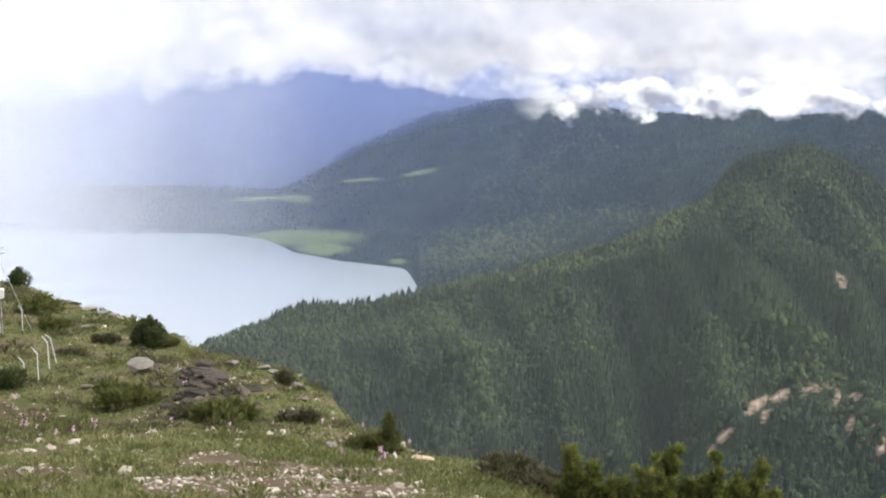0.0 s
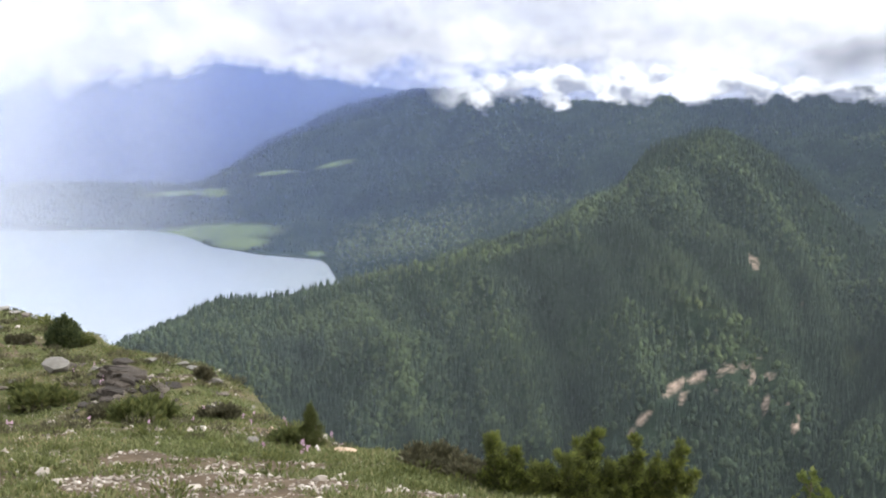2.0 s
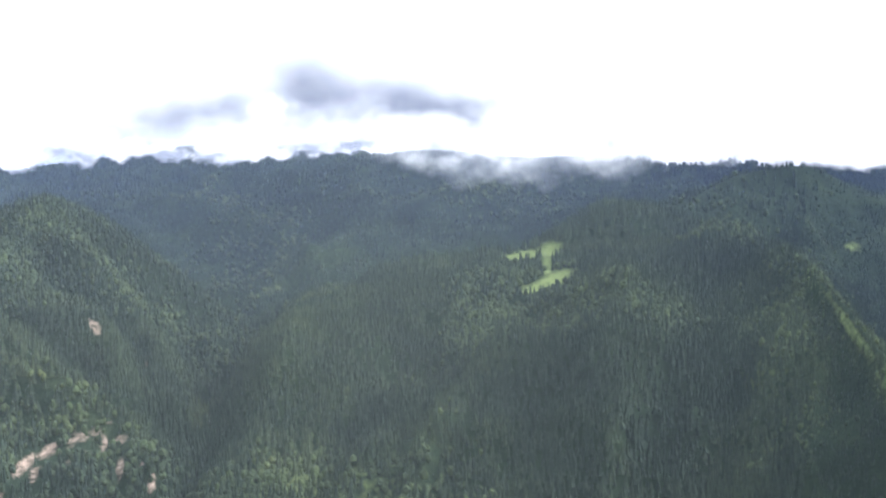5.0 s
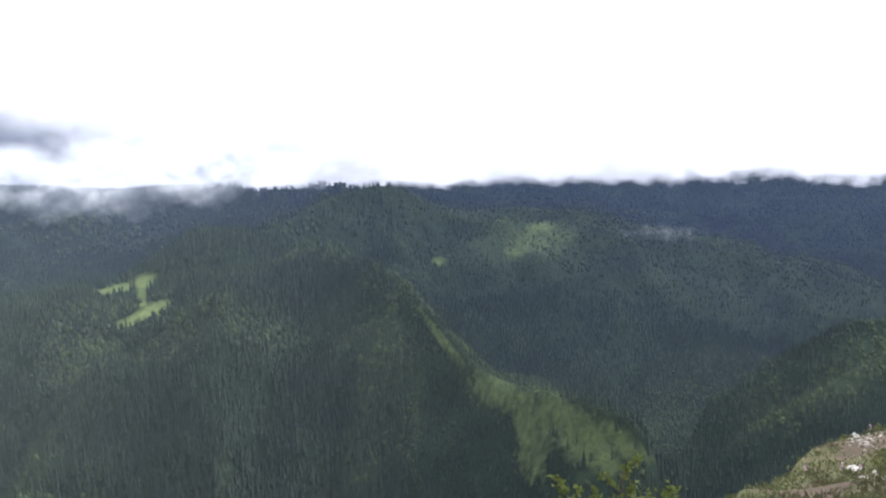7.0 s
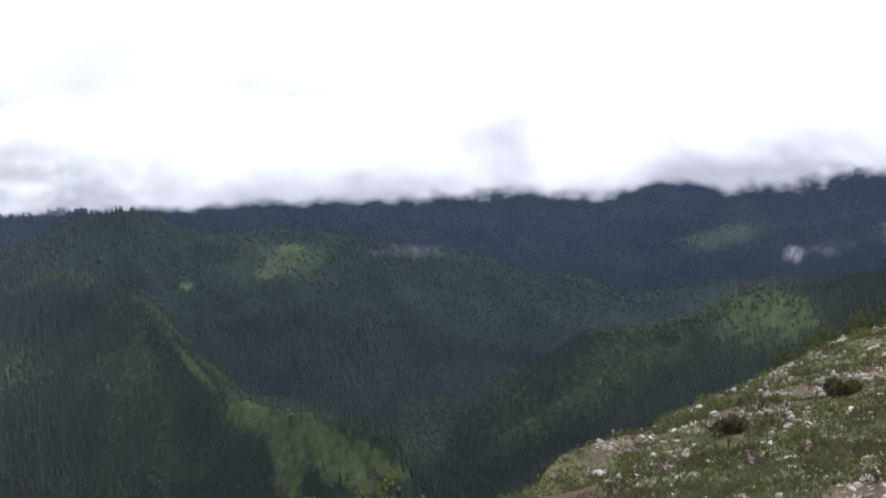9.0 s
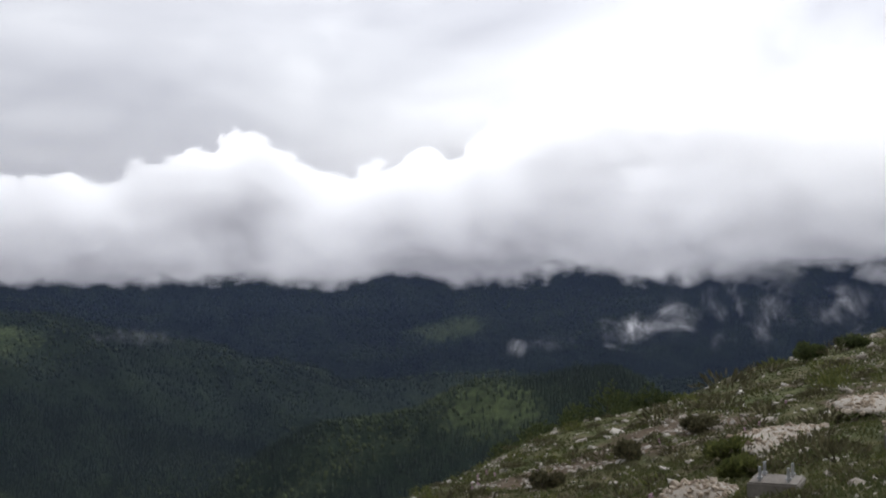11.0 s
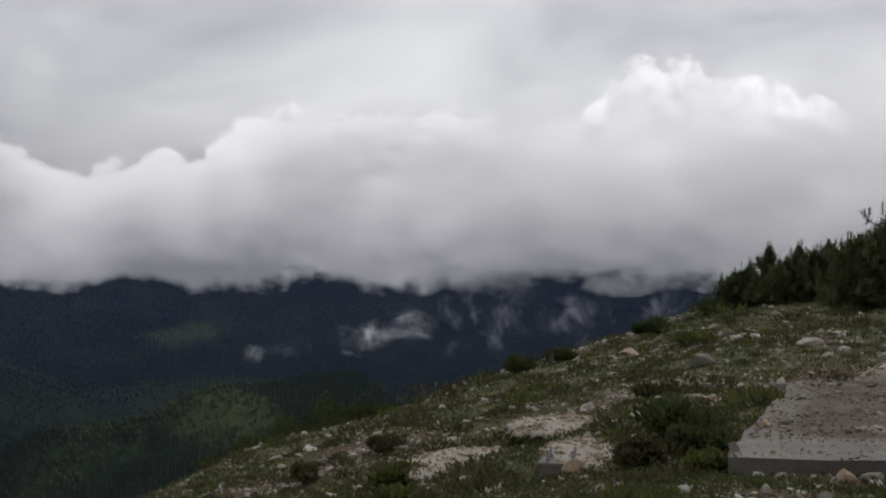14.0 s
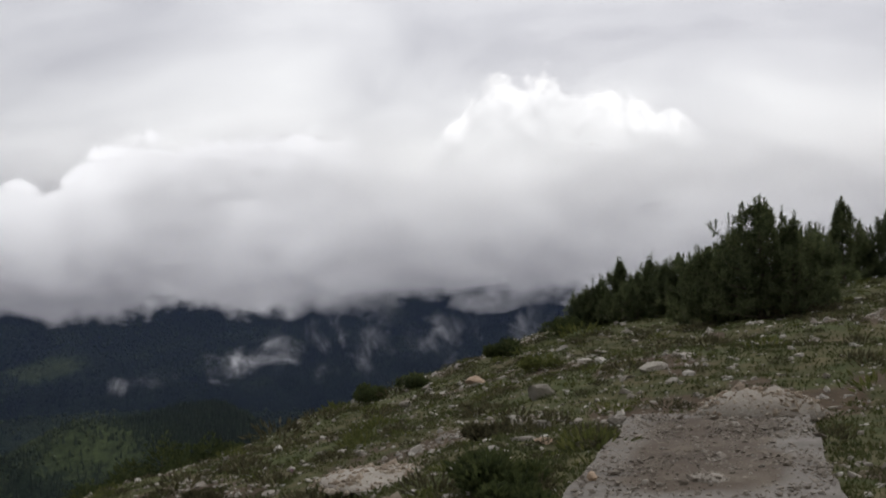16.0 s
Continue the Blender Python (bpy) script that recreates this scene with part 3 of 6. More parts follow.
def veil_material(name, colour, most, z0, z1, along, streak=0.0, east_shade=None):
    """A tinted sheet standing in for hazy or rainy air: lit by daylight, mostly clear, thinning out upwards and along
    its length.
    """
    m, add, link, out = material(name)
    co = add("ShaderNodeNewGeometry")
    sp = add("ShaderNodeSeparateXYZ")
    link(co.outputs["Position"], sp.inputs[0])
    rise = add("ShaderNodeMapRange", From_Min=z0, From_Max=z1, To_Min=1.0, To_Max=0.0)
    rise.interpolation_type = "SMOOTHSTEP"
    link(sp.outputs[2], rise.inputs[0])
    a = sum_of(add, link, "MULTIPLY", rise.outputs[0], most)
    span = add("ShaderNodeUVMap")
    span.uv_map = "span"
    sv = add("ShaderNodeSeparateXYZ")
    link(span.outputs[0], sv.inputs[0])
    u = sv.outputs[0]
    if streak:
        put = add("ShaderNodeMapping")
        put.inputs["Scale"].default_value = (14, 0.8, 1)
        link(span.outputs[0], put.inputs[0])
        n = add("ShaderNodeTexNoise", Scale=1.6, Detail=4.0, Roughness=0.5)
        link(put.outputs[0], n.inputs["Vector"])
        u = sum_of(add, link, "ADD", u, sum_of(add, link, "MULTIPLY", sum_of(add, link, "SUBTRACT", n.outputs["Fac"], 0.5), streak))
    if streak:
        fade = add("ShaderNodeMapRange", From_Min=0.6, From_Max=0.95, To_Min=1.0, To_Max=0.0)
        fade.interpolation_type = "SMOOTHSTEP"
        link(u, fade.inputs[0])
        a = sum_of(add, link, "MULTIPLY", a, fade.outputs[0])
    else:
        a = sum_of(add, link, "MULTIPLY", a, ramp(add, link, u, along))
    tone = ramp(add, link, sv.outputs[0], [(0.44, colour), (0.53, east_shade or colour)])
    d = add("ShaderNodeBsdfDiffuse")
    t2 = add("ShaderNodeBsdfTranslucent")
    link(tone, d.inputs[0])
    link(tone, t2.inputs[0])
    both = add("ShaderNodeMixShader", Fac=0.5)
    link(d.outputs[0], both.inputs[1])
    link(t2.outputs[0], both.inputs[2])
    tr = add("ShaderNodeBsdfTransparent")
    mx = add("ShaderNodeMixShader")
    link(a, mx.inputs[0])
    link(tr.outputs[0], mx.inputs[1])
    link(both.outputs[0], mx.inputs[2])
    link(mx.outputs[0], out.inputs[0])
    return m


def concrete_material():
    """Worn grey concrete under trodden brown soil and fine grit."""
    m, add, link, out = material("concrete")
    p = add("ShaderNodeBsdfPrincipled", Roughness=0.92, Specular_IOR_Level=0.2)
    co = add("ShaderNodeTexCoord")
    ns = []
    for sc in (1.6, 9.0, 45.0):
        n = add("ShaderNodeTexNoise", Scale=sc, Detail=5.0, Roughness=0.65)
        link(co.outputs["Object"], n.inputs["Vector"])
        ns.append(n.outputs["Fac"])
    f = sum_of(add, link, "ADD", sum_of(add, link, "MULTIPLY", ns[0], 0.5), sum_of(add, link, "ADD", sum_of(add, link, "MULTIPLY", ns[1], 0.25), sum_of(add, link, "MULTIPLY", ns[2], 0.25)))
    bare = ramp(add, link, f, [(0.35, (0.13, 0.115, 0.095)), (0.5, (0.21, 0.19, 0.165)), (0.65, (0.31, 0.29, 0.255))])
    earth = ramp(add, link, f, [(0.35, (0.055, 0.04, 0.028)), (0.5, (0.105, 0.08, 0.056)), (0.66, (0.21, 0.175, 0.13))])
    at = add("ShaderNodeAttribute")
    at.attribute_name = "dirt"
    how = ramp(add, link, sum_of(add, link, "ADD", at.outputs["Fac"], sum_of(add, link, "MULTIPLY", sum_of(add, link, "SUBTRACT", f, 0.5), 1.6)), [(0.3, 0.0), (0.55, 1.0)])
    link(blend(add, link, how, bare, earth), p.inputs["Base Color"])
    b = add("ShaderNodeBump", Strength=0.7, Distance=0.02)
    link(f, b.inputs["Height"])
    link(b.outputs[0], p.inputs["Normal"])
    link(p.outputs[0], out.inputs[0])
    return m


FAR_LAND = forest_floor()
TURF = turf_material()
WATER = water_material()
def canopy(name, stops, own=0.22):
    """The crowns of a wood: each tree a shade of its own, and each stand its tone."""
    m, add, link, out = material(name)
    p = add("ShaderNodeBsdfPrincipled", Roughness=0.95, Specular_IOR_Level=0.1)
    co = add("ShaderNodeTexCoord")
    n = add("ShaderNodeTexNoise", Scale=0.4, Detail=3.0, Roughness=0.6)
    link(co.outputs["Object"], n.inputs["Vector"])
    at = add("ShaderNodeAttribute")
    at.attribute_name = "stand_tone"
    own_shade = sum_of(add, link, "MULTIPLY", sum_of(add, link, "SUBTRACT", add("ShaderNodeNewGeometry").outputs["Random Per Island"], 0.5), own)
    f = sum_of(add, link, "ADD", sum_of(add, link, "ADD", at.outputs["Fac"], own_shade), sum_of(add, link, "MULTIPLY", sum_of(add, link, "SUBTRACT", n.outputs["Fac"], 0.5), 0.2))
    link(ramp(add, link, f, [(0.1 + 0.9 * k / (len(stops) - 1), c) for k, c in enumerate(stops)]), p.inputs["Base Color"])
    link(p.outputs[0], out.inputs[0])
    return m


SPRUCE = canopy("spruce_needles", [(0.019, 0.029, 0.022), (0.029, 0.042, 0.029), (0.046, 0.064, 0.035), (0.084, 0.1, 0.046)])
BROAD = canopy("broad_leaves", [(0.024, 0.036, 0.024), (0.037, 0.053, 0.03), (0.062, 0.083, 0.036), (0.11, 0.13, 0.05)], 0.3)


# ---- the land ----
def mesh_of(name, verts, faces, smooth=True):
    me = bpy.data.meshes.new(name)
    verts, faces = np.asarray(verts, np.float32), np.asarray(faces, np.int32)
    k = faces.shape[1]
    me.vertices.add(len(verts))
    me.vertices.foreach_set("co", verts.ravel())
    me.loops.add(faces.size)
    me.loops.foreach_set("vertex_index", faces.ravel())
    me.polygons.add(len(faces))
    me.polygons.foreach_set("loop_start", np.arange(0, faces.size, k, dtype=np.int32))
    me.polygons.foreach_set("use_smooth", np.full(len(faces), smooth))
    me.update(calc_edges=True)
    return me


def patch(az, el, spots):
    """How far a place lies inside a set of oval patches: bearing, dip, half sizes and lean."""
    best = np.zeros_like(az)
    for a, e, ra, re, lean, *most in spots:
        da, de = az - a, el - e
        de = de - da * lean
        best = np.maximum(best, np.clip(1.6 - np.sqrt((da / ra) ** 2 + (de / re) ** 2), 0, 1) * (most[0] if most else 1))
    return best


MEADOWS = [(-3.4, -7.62, 2.6, 0.33, 0.03), (-2.4, -8.05, 1.1, 0.3, 0.0), (-5.2, -5.98, 1.5, 0.1, 0.05), (-3.5, -5.95, 0.6, 0.18, 0.0), (-0.9, -5.1, 0.9, 0.08, 0.1),
           (1.7, -4.7, 0.8, 0.1, 0.22), (0.9, -8.55, 0.5, 0.1, 0.0), (39.3, -5.7, 0.55, 0.33, 0.2), (38.1, -5.95, 0.9, 0.2, 0.12), (39.15, -6.4, 0.22, 0.45, 0.0),
           (39.4, -7.0, 0.9, 0.3, 0.35), (38.6, -7.4, 0.6, 0.22, 0.1), (51.9, -5.6, 0.35, 0.1, 0.0), (56.3, -4.3, 0.8, 0.3, 0.1, 0.6), (55.2, -5.3, 0.6, 0.25, 0.2, 0.62),
           (57.0, -4.7, 0.5, 0.25, 0.0, 0.55), (55.6, -12.8, 0.9, 1.1, -0.5, 0.58), (74.5, -4.7, 2.0, 0.25, 0.1, 0.5), (47.6, -5.5, 1.4, 0.12, -0.55, 0.5), (50.4, -7.0, 0.7, 0.15, -0.9, 0.5),
           (51.9, -9.0, 1.0, 0.32, -1.3, 0.75), (54.5, -11.5, 1.6, 0.7, -0.5, 0.7), (57.4, -12.8, 1.8, 0.9, -0.6, 0.7), (59.6, -13.6, 1.2, 0.5, -0.6, 0.7),
           (58.0, -13.9, 1.6, 0.8, -0.6, 0.6), (55.6, -13.8, 0.8, 1.4, 0.0, 0.6), (72, -9.6, 6, 1.3, 0.3, 0.26), (76.6, -8.2, 2.3, 1.3, 0.0, 0.56), (75.0, -4.8, 1.6, 0.5, 0.2, 0.55), (66, -12, 2.5, 1.0, 0.6, 0.24), (9, -8.3, 6, 0.25, 0.28, 0.5), (3, -9.6, 3, 0.15, 0.25, 0.45), (56.5, -4.8, 1.8, 0.7, 0.1, 0.45),
           (25, -5.2, 0.2, 0.2, 0, 0.4), (31, -15.5, 2.5, 0.9, 0.2, 0.4), (48.5, -10.5, 1.2, 1.6, 0.5, 0.4)]
SCARS = [(15.4, -15.2, 0.45, 0.3, 0.9, 0.8), (16.6, -13.9, 0.55, 0.28, 0.7, 0.85), (17.6, -13.35, 0.5, 0.2, 0.4, 0.8), (18.8, -12.95, 0.6, 0.2, 0.2, 0.75), (19.6, -12.75, 0.3, 0.22, 0.0, 0.7), (20.6, -13.2, 0.35, 0.22, 0.3, 0.75),
         (20.5, -14.4, 0.22, 0.5, 1.2, 0.75), (21.8, -15.1, 0.25, 0.45, 1.0, 0.75), (21.4, -14.3, 0.14, 0.2, 0.0, 0.7), (19.7, -8.45, 0.4, 0.35, -0.5, 0.62), (21.8, -10.0, 0.12, 0.3, 0.0, 0.6), (14.2, -5.4, 0.2, 0.15, 0.0, 0.6),
         (16.0, -4.7, 0.15, 0.15, 0.0, 0.6), (22.0, -5.2, 0.12, 0.3, -0.6, 0.55), (18.2, -13.6, 2.0, 0.7, 0.2, 0.34), (19.9, -13.3, 0.2, 0.3, 0.5, 0.8), (17.0, -14.3, 0.25, 0.3, 0.8, 0.75), (20.1, -12.3, 0.3, 0.15, 0.0, 0.7), (14.8, -15.9, 0.25, 0.2, 0.6, 0.7)]
# lighter wood: painted sunlight on lake bench and ribs; broadleaf slopes, dry round hill
SUNLIT_LEAFY = [(5, -7.9, 4.5, 0.9, 0.1, 0.75), (9, -6.6, 4, 0.5, 0.1, 0.7), (6, -9.0, 5.5, 0.22, 0.19, 0.9), (12.6, -6.6, 0.8, 0.6, 0.3, 0.7), (28.3, -15.0, 2.2, 1.4, -0.2, 0.8), (30.5, -17.5, 2.0, 1.0, 0.0, 0.6), (17.5, -10.4, 2.2, 0.4, -0.5, 0.6),
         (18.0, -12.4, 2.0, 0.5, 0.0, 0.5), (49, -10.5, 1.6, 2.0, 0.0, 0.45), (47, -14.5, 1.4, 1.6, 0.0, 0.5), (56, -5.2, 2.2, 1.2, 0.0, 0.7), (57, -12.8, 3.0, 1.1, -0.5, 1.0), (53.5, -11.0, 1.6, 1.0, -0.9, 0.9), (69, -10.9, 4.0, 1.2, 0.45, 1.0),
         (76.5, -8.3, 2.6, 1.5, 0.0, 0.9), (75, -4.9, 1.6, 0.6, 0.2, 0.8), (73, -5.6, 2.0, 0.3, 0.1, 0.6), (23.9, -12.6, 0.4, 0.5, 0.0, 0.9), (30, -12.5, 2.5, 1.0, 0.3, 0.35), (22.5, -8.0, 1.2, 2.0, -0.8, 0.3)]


def soil(x, y):
    # where the turf is broken: above nought bare earth and grit, below it grass
    az, r = np.degrees(np.arctan2(x, y)), np.hypot(x, y)
    west = np.clip(1.6 - np.abs(az + 11) / 9, 0, 1) * np.clip(1.6 - np.abs(r - 13.5) / 8, 0, 1)
    east = np.clip((az - 60) / 10, 0, 1)
    return fbm(x / 2.4, y / 2.4, 4, 91) + 0.5 * fbm(x / 0.45, y / 0.45, 2, 92) - 0.4 + 0.75 * west - 0.25 * east - 0.25 * np.clip((10 - r) / 3, 0, 1) * (az < 30)


LAND_EL = np.degrees(np.arctan2(LAND_Z - EYE, LAND_R))
LAND_AZ = np.broadcast_to(AZ_IN, LAND_R.shape)
MEADOW_MASK = np.where(LAND_R > 600, patch(LAND_AZ, LAND_EL, MEADOWS), 0)
SCAR_MASK = np.where(LAND_R > 600, patch(LAND_AZ, LAND_EL, SCARS), 0)
# ribs lightened, gullies darkened in the wood's colour, for slope light the trees hide
TONE = 0.44 + 0.12 * fbm(LAND_X / 300, LAND_Y / 300, 3, 71) + 0.12 * fbm(LAND_X / 60, LAND_Y / 60, 3, 73) + 0.13 * LAND_RIB + 0.4 * patch(LAND_AZ, LAND_EL, SUNLIT_LEAFY)
# a darker patch of spruce below the clearing
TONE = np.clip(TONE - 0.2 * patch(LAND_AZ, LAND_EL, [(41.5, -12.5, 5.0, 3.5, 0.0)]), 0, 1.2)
NEAR_RINGS = sum(n for _, n in LINES[:4]) + 1


def build_land():
    nr, na = LAND_R.shape
    verts = np.stack([LAND_X, LAND_Y, LAND_Z], -1).reshape(-1, 3)
    i = np.arange(nr - 1)[:, None] * na
    j = np.arange(na)[None, :]
    j2 = (j + 1) % na
    faces = np.stack([i + j, i + j2, i + na + j2, i + na + j], -1).reshape(-1, 4)[:, ::-1]
    # the spot underfoot is closed by a fan of its own
    me = mesh_of("ground", verts, faces)
    att = me.color_attributes.new("cover", "FLOAT_COLOR", "POINT")
    rgba = np.zeros((len(verts), 4), np.float32)
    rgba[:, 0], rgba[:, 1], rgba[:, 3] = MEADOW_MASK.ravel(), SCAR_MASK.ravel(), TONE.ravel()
    rgba[:, 2] = np.clip(0.5 + soil(verts[:, 0], verts[:, 1]), 0, 1)
    att.data.foreach_set("color", rgba.ravel())
    me.materials.append(TURF)
    me.materials.append(FAR_LAND)
    me.polygons.foreach_set("material_index", np.repeat((np.arange(nr - 1) >= NEAR_RINGS - 1).astype(np.int32), na))
    ob = tagged(new("ground", me), "grassy stony hilltop falling to wooded mountain valleys", "terrain", kind="structure")
    bm = bmesh.new()
    ring = [bm.verts.new(v) for v in verts[:na]]
    bm.faces.new(ring[::-1])
    foot = bpy.data.meshes.new("ground_underfoot")
    bm.to_mesh(foot)
    bm.free()
    foot.materials.append(TURF)
    under = new("ground_underfoot", foot)
    under.parent = ob
    return ob


GROUND = build_land()


def build_lake():
    ring = [(r * math.sin(radians(a)), r * math.cos(radians(a)), LAKE_Z) for r in (1000, 4600) for a in range(-60, 13, 2)]
    n = len(ring) // 2
    me = mesh_of("water", ring, [(k, k + 1, n + k + 1, n + k) for k in range(n - 1)][::1])
    me.materials.append(WATER)
    return tagged(new("water", me), "pale grey-blue mountain lake under a rain shower", "lake", kind="structure")


build_lake()


# ---- clouds, rain and tinted haze sheets ----
def ribbon(name, keys, mat, label, category, steps_up=8, z_based=False):
    k = np.array(keys, float)
    az = np.arange(k[0, 0], k[-1, 0] + 0.01, 0.5)
    r, lo, hi = (np.interp(az, k[:, 0], k[:, c]) for c in (1, 2, 3))
    vs, where, span = [], [], []
    for j in range(steps_up + 1):
        v = j / steps_up
        e = lo + (hi - lo) * v
        z = e if z_based else r * np.tan(np.radians(e)) + EYE
        vs.append(np.stack([r * np.sin(np.radians(az)), r * np.cos(np.radians(az)), z], -1))
        where.append(np.stack([az / 10, (np.degrees(np.arctan2(e, r)) if z_based else e) / 10], -1))
        span.append(np.stack([(az - az[0]) / (az[-1] - az[0]), np.full_like(az, v)], -1))
    n = len(az)
    verts = np.concatenate(vs)
    i, j = np.meshgrid(np.arange(steps_up), np.arange(n - 1), indexing="ij")
    a = (i * n + j).ravel()
    faces = np.stack([a, a + 1, a + n + 1, a + n], -1)
    me = mesh_of(name, verts, faces)
    for key, data in (("where", np.concatenate(where)), ("span", np.concatenate(span))):
        uv = me.uv_layers.new(name=key)
        uv.data.foreach_set("uv", data[faces.ravel()].astype(np.float32).ravel())
    me.materials.append(mat)
    return tagged(new(name, me), label, category, kind="structure")


BANK = cloud_material("cloud_bank", 0.16, 0.5, 0.45, 2.0, 5.0, (0.46, 0.47, 0.53), (1.1, 1.1, 1.12), tilt=0.0, soft=0.26, relief=0.18)
GREY = cloud_material("grey_cloud", 0.35, 0.5, 0.6, 3.0, 2.4, (0.08, 0.095, 0.16), (0.26, 0.275, 0.33), most=0.92, tilt=0.3, soft=0.24, torn=0.24)
FRINGE = cloud_material("cloud_fringe", 0.14, 0.2, 1.0, 4.0, 6.0, (0.36, 0.38, 0.46), (1.3, 1.3, 1.3), tilt=0.5, soft=0.24, torn=0.2, relief=0.7)
SPILL = cloud_material("cloud_spill", 0.55, 0.5, 0.5, 4.0, 5.0, (0.5, 0.52, 0.58), (1.5, 1.5, 1.5), tilt=0.7)
CUMULUS = cloud_material("cumulus", 0.07, 0.05, 0.24, 1.6, 9.0, (0.85, 0.84, 0.88), (2.85, 2.85, 2.85), tilt=0.75, stretch=1.35, soft=0.36, base=0.6, relief=0.08)
LAYER = cloud_material("cloud_layer", 0.1, 0.42, 0.3, 1.3, 5.0, (0.95, 0.94, 0.97), (2.75, 2.75, 2.72), tilt=0.75, stretch=1.6, soft=0.36, base=0.8, relief=0.08)
TOWER = cloud_material("cloud_tower", 0.7, 0.1, 0.6, 2.5, 7.0, (1.5, 1.5, 1.5), (3.2, 3.2, 3.15), tilt=0.5, stretch=1.0, soft=0.3, relief=0.35)
WISP = cloud_material("wisp", 0.45, 0.5, 0.9, 5.0, 5.0, (0.4, 0.4, 0.46), (1.15, 1.15, 1.2), most=0.85, stretch=1.5, torn=0.42, curl=0.7)
FAINT = cloud_material("faint_wisp", 0.45, 0.5, 0.9, 5.0, 6.5, (0.3, 0.31, 0.36), (0.9, 0.9, 0.96), most=0.5, stretch=0.8, torn=0.45, curl=0.6)
ribbon("backdrop_cloud_west", [(-60, 4300, -3.0, 4), (-18.5, 4300, -3.1, 4), (-7, 4300, -2.1, 4), (-3.4, 4250, -1.3, 4), (0, 4200, -1.5, 4), (2.7, 3900, -1.9, 4), (5, 3700, -1.3, 4),
        (7.4, 3400, -1.5, 4), (12, 3200, -1.6, 4), (20, 3150, -1.5, 4), (26, 3150, -1.4, 4), (31, 3150, -1.4, 4), (34, 3000, -1.6, 4), (38, 2900, -2.2, 4), (50, 2900, -2.4, 3.5), (56, 2900, -2.3, 3)],
       BANK, "bright white cloud bank resting on the mountain tops", "cloud")
ribbon("backdrop_cloud_grey", [(20, 2960, -1.4, 0.6), (23, 2960, -1.5, 1.6), (26, 2950, -1.8, 3.6), (29.5, 2900, -1.9, 4.8), (32, 2870, -1.8, 4.4), (35, 2850, -1.6, 2.8), (38, 2830, -1.6, 1.8)], GREY, "blue-grey shaded cloud over the valley head", "cloud")
ribbon("backdrop_cloud_fringe", [(5.5, 3200, -2.2, -0.6), (8, 3200, -2.7, 0.6), (11, 3100, -2.4, 0.5), (12.5, 3100, -2.0, -0.3), (15, 3000, -2.3, 0.2), (19, 2950, -2.0, 0.2), (22, 2950, -2.0, -0.2), (23.5, 2940, -2.1, -0.6), (27, 2920, -2.0, -0.3), (29.5, 2890, -1.8, -0.4), (33, 2850, -1.7, 0.0), (36, 2830, -1.7, 0.0)],
       FRINGE, "row of puffy white clouds along the mountain", "cloud")
ribbon("backdrop_cloud_spill", [(31, 2280, -1.8, 1), (35.5, 2280, -3.6, 1), (42, 2280, -3.5, 1), (46, 2280, -2.6, 1), (50, 2280, -1.6, 1)], SPILL, "white cloud spilling over a wooded ridge", "cloud")
ribbon("backdrop_cloud_tower", [(91.0, 3350, 2, 4.6), (92.5, 3350, 2, 5.6), (93.2, 3350, 2, 8.0), (94, 3350, 2, 8.3), (95, 3350, 2, 7.9), (96, 3350, 2, 8.3), (97.2, 3350, 2, 7.7), (99, 3350, 2, 7.3), (100.5, 3350, 2, 6.0),
        (103, 3350, 2, 5.0)], TOWER, "bright white cumulus tower", "cloud")
ribbon("backdrop_cloud_layer", [(66, 3400, -2.5, 4), (72, 3400, -2.6, 5.5), (78, 3400, -3.0, 7.5), (84, 3400, -3.2, 7.5), (90, 3400, -3.4, 6.5), (98, 3400, -3.6, 6.5), (108, 3400, -4, 6.8), (130, 3400, -4, 7)], LAYER, "broad grey-white cloud layer", "cloud")
ribbon("backdrop_cloud_east", [(40, 3250, -2.7, 3), (54, 3250, -2.75, 3.2), (58, 3250, -2.8, 2.6), (60, 3250, -2.9, 2.4), (62, 3250, -3.0, 3.3), (63.5, 3250, -3.0, 3.6), (65.2, 3250, -3.1, 4.0), (66.3, 3250, -3.0, 5.0), (67.1, 3250, -3.1, 4.4), (67.8, 3250, -3.2, 3.6), (69.2, 3250, -3.3, 2.8),
        (70.6, 3250, -3.2, 2.8), (72.4, 3250, -2.7, 3.0), (73.8, 3250, -3.1, 3.6), (75.3, 3250, -3.4, 3.2), (76.2, 3250, -3.6, 4.8), (77.7, 3250, -3.8, 5.8), (79.5, 3250, -3.0, 5.6), (80.5, 3250, -2.8, 5.2), (83, 3250, -3.6, 5.6), (86, 3250, -3.4, 5.6), (90, 3250, -4.0, 5.2)],
       CUMULUS, "towering white cumulus with a flat grey base", "cloud")
ribbon("backdrop_wisp", [(77.2, 2500, -6.2, -5.0), (79, 2500, -6.3, -4.6), (81.5, 2500, -6.1, -3.8), (84, 2500, -5.4, -3.5), (86, 2500, -5.0, -3.8)], WISP, "torn grey wisp of low cloud", "cloud")
ribbon("backdrop_wisp", [(84, 2500, -5.8, -2.6), (88, 2500, -6.2, -2.4), (92, 2500, -6.4, -2.4), (95, 2500, -6.0, -2.4), (98, 2500, -5.0, -2.4)], FAINT, "torn grey wisp of low cloud", "cloud")
ribbon("backdrop_wisp", [(59.5, 2550, -5.3, -4.2), (62, 2550, -5.4, -4.1), (65, 2550, -5.2, -4.4)], FAINT, "torn grey wisp of low cloud", "cloud")
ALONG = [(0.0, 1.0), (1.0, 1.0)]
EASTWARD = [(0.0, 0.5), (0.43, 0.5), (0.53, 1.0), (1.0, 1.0)]
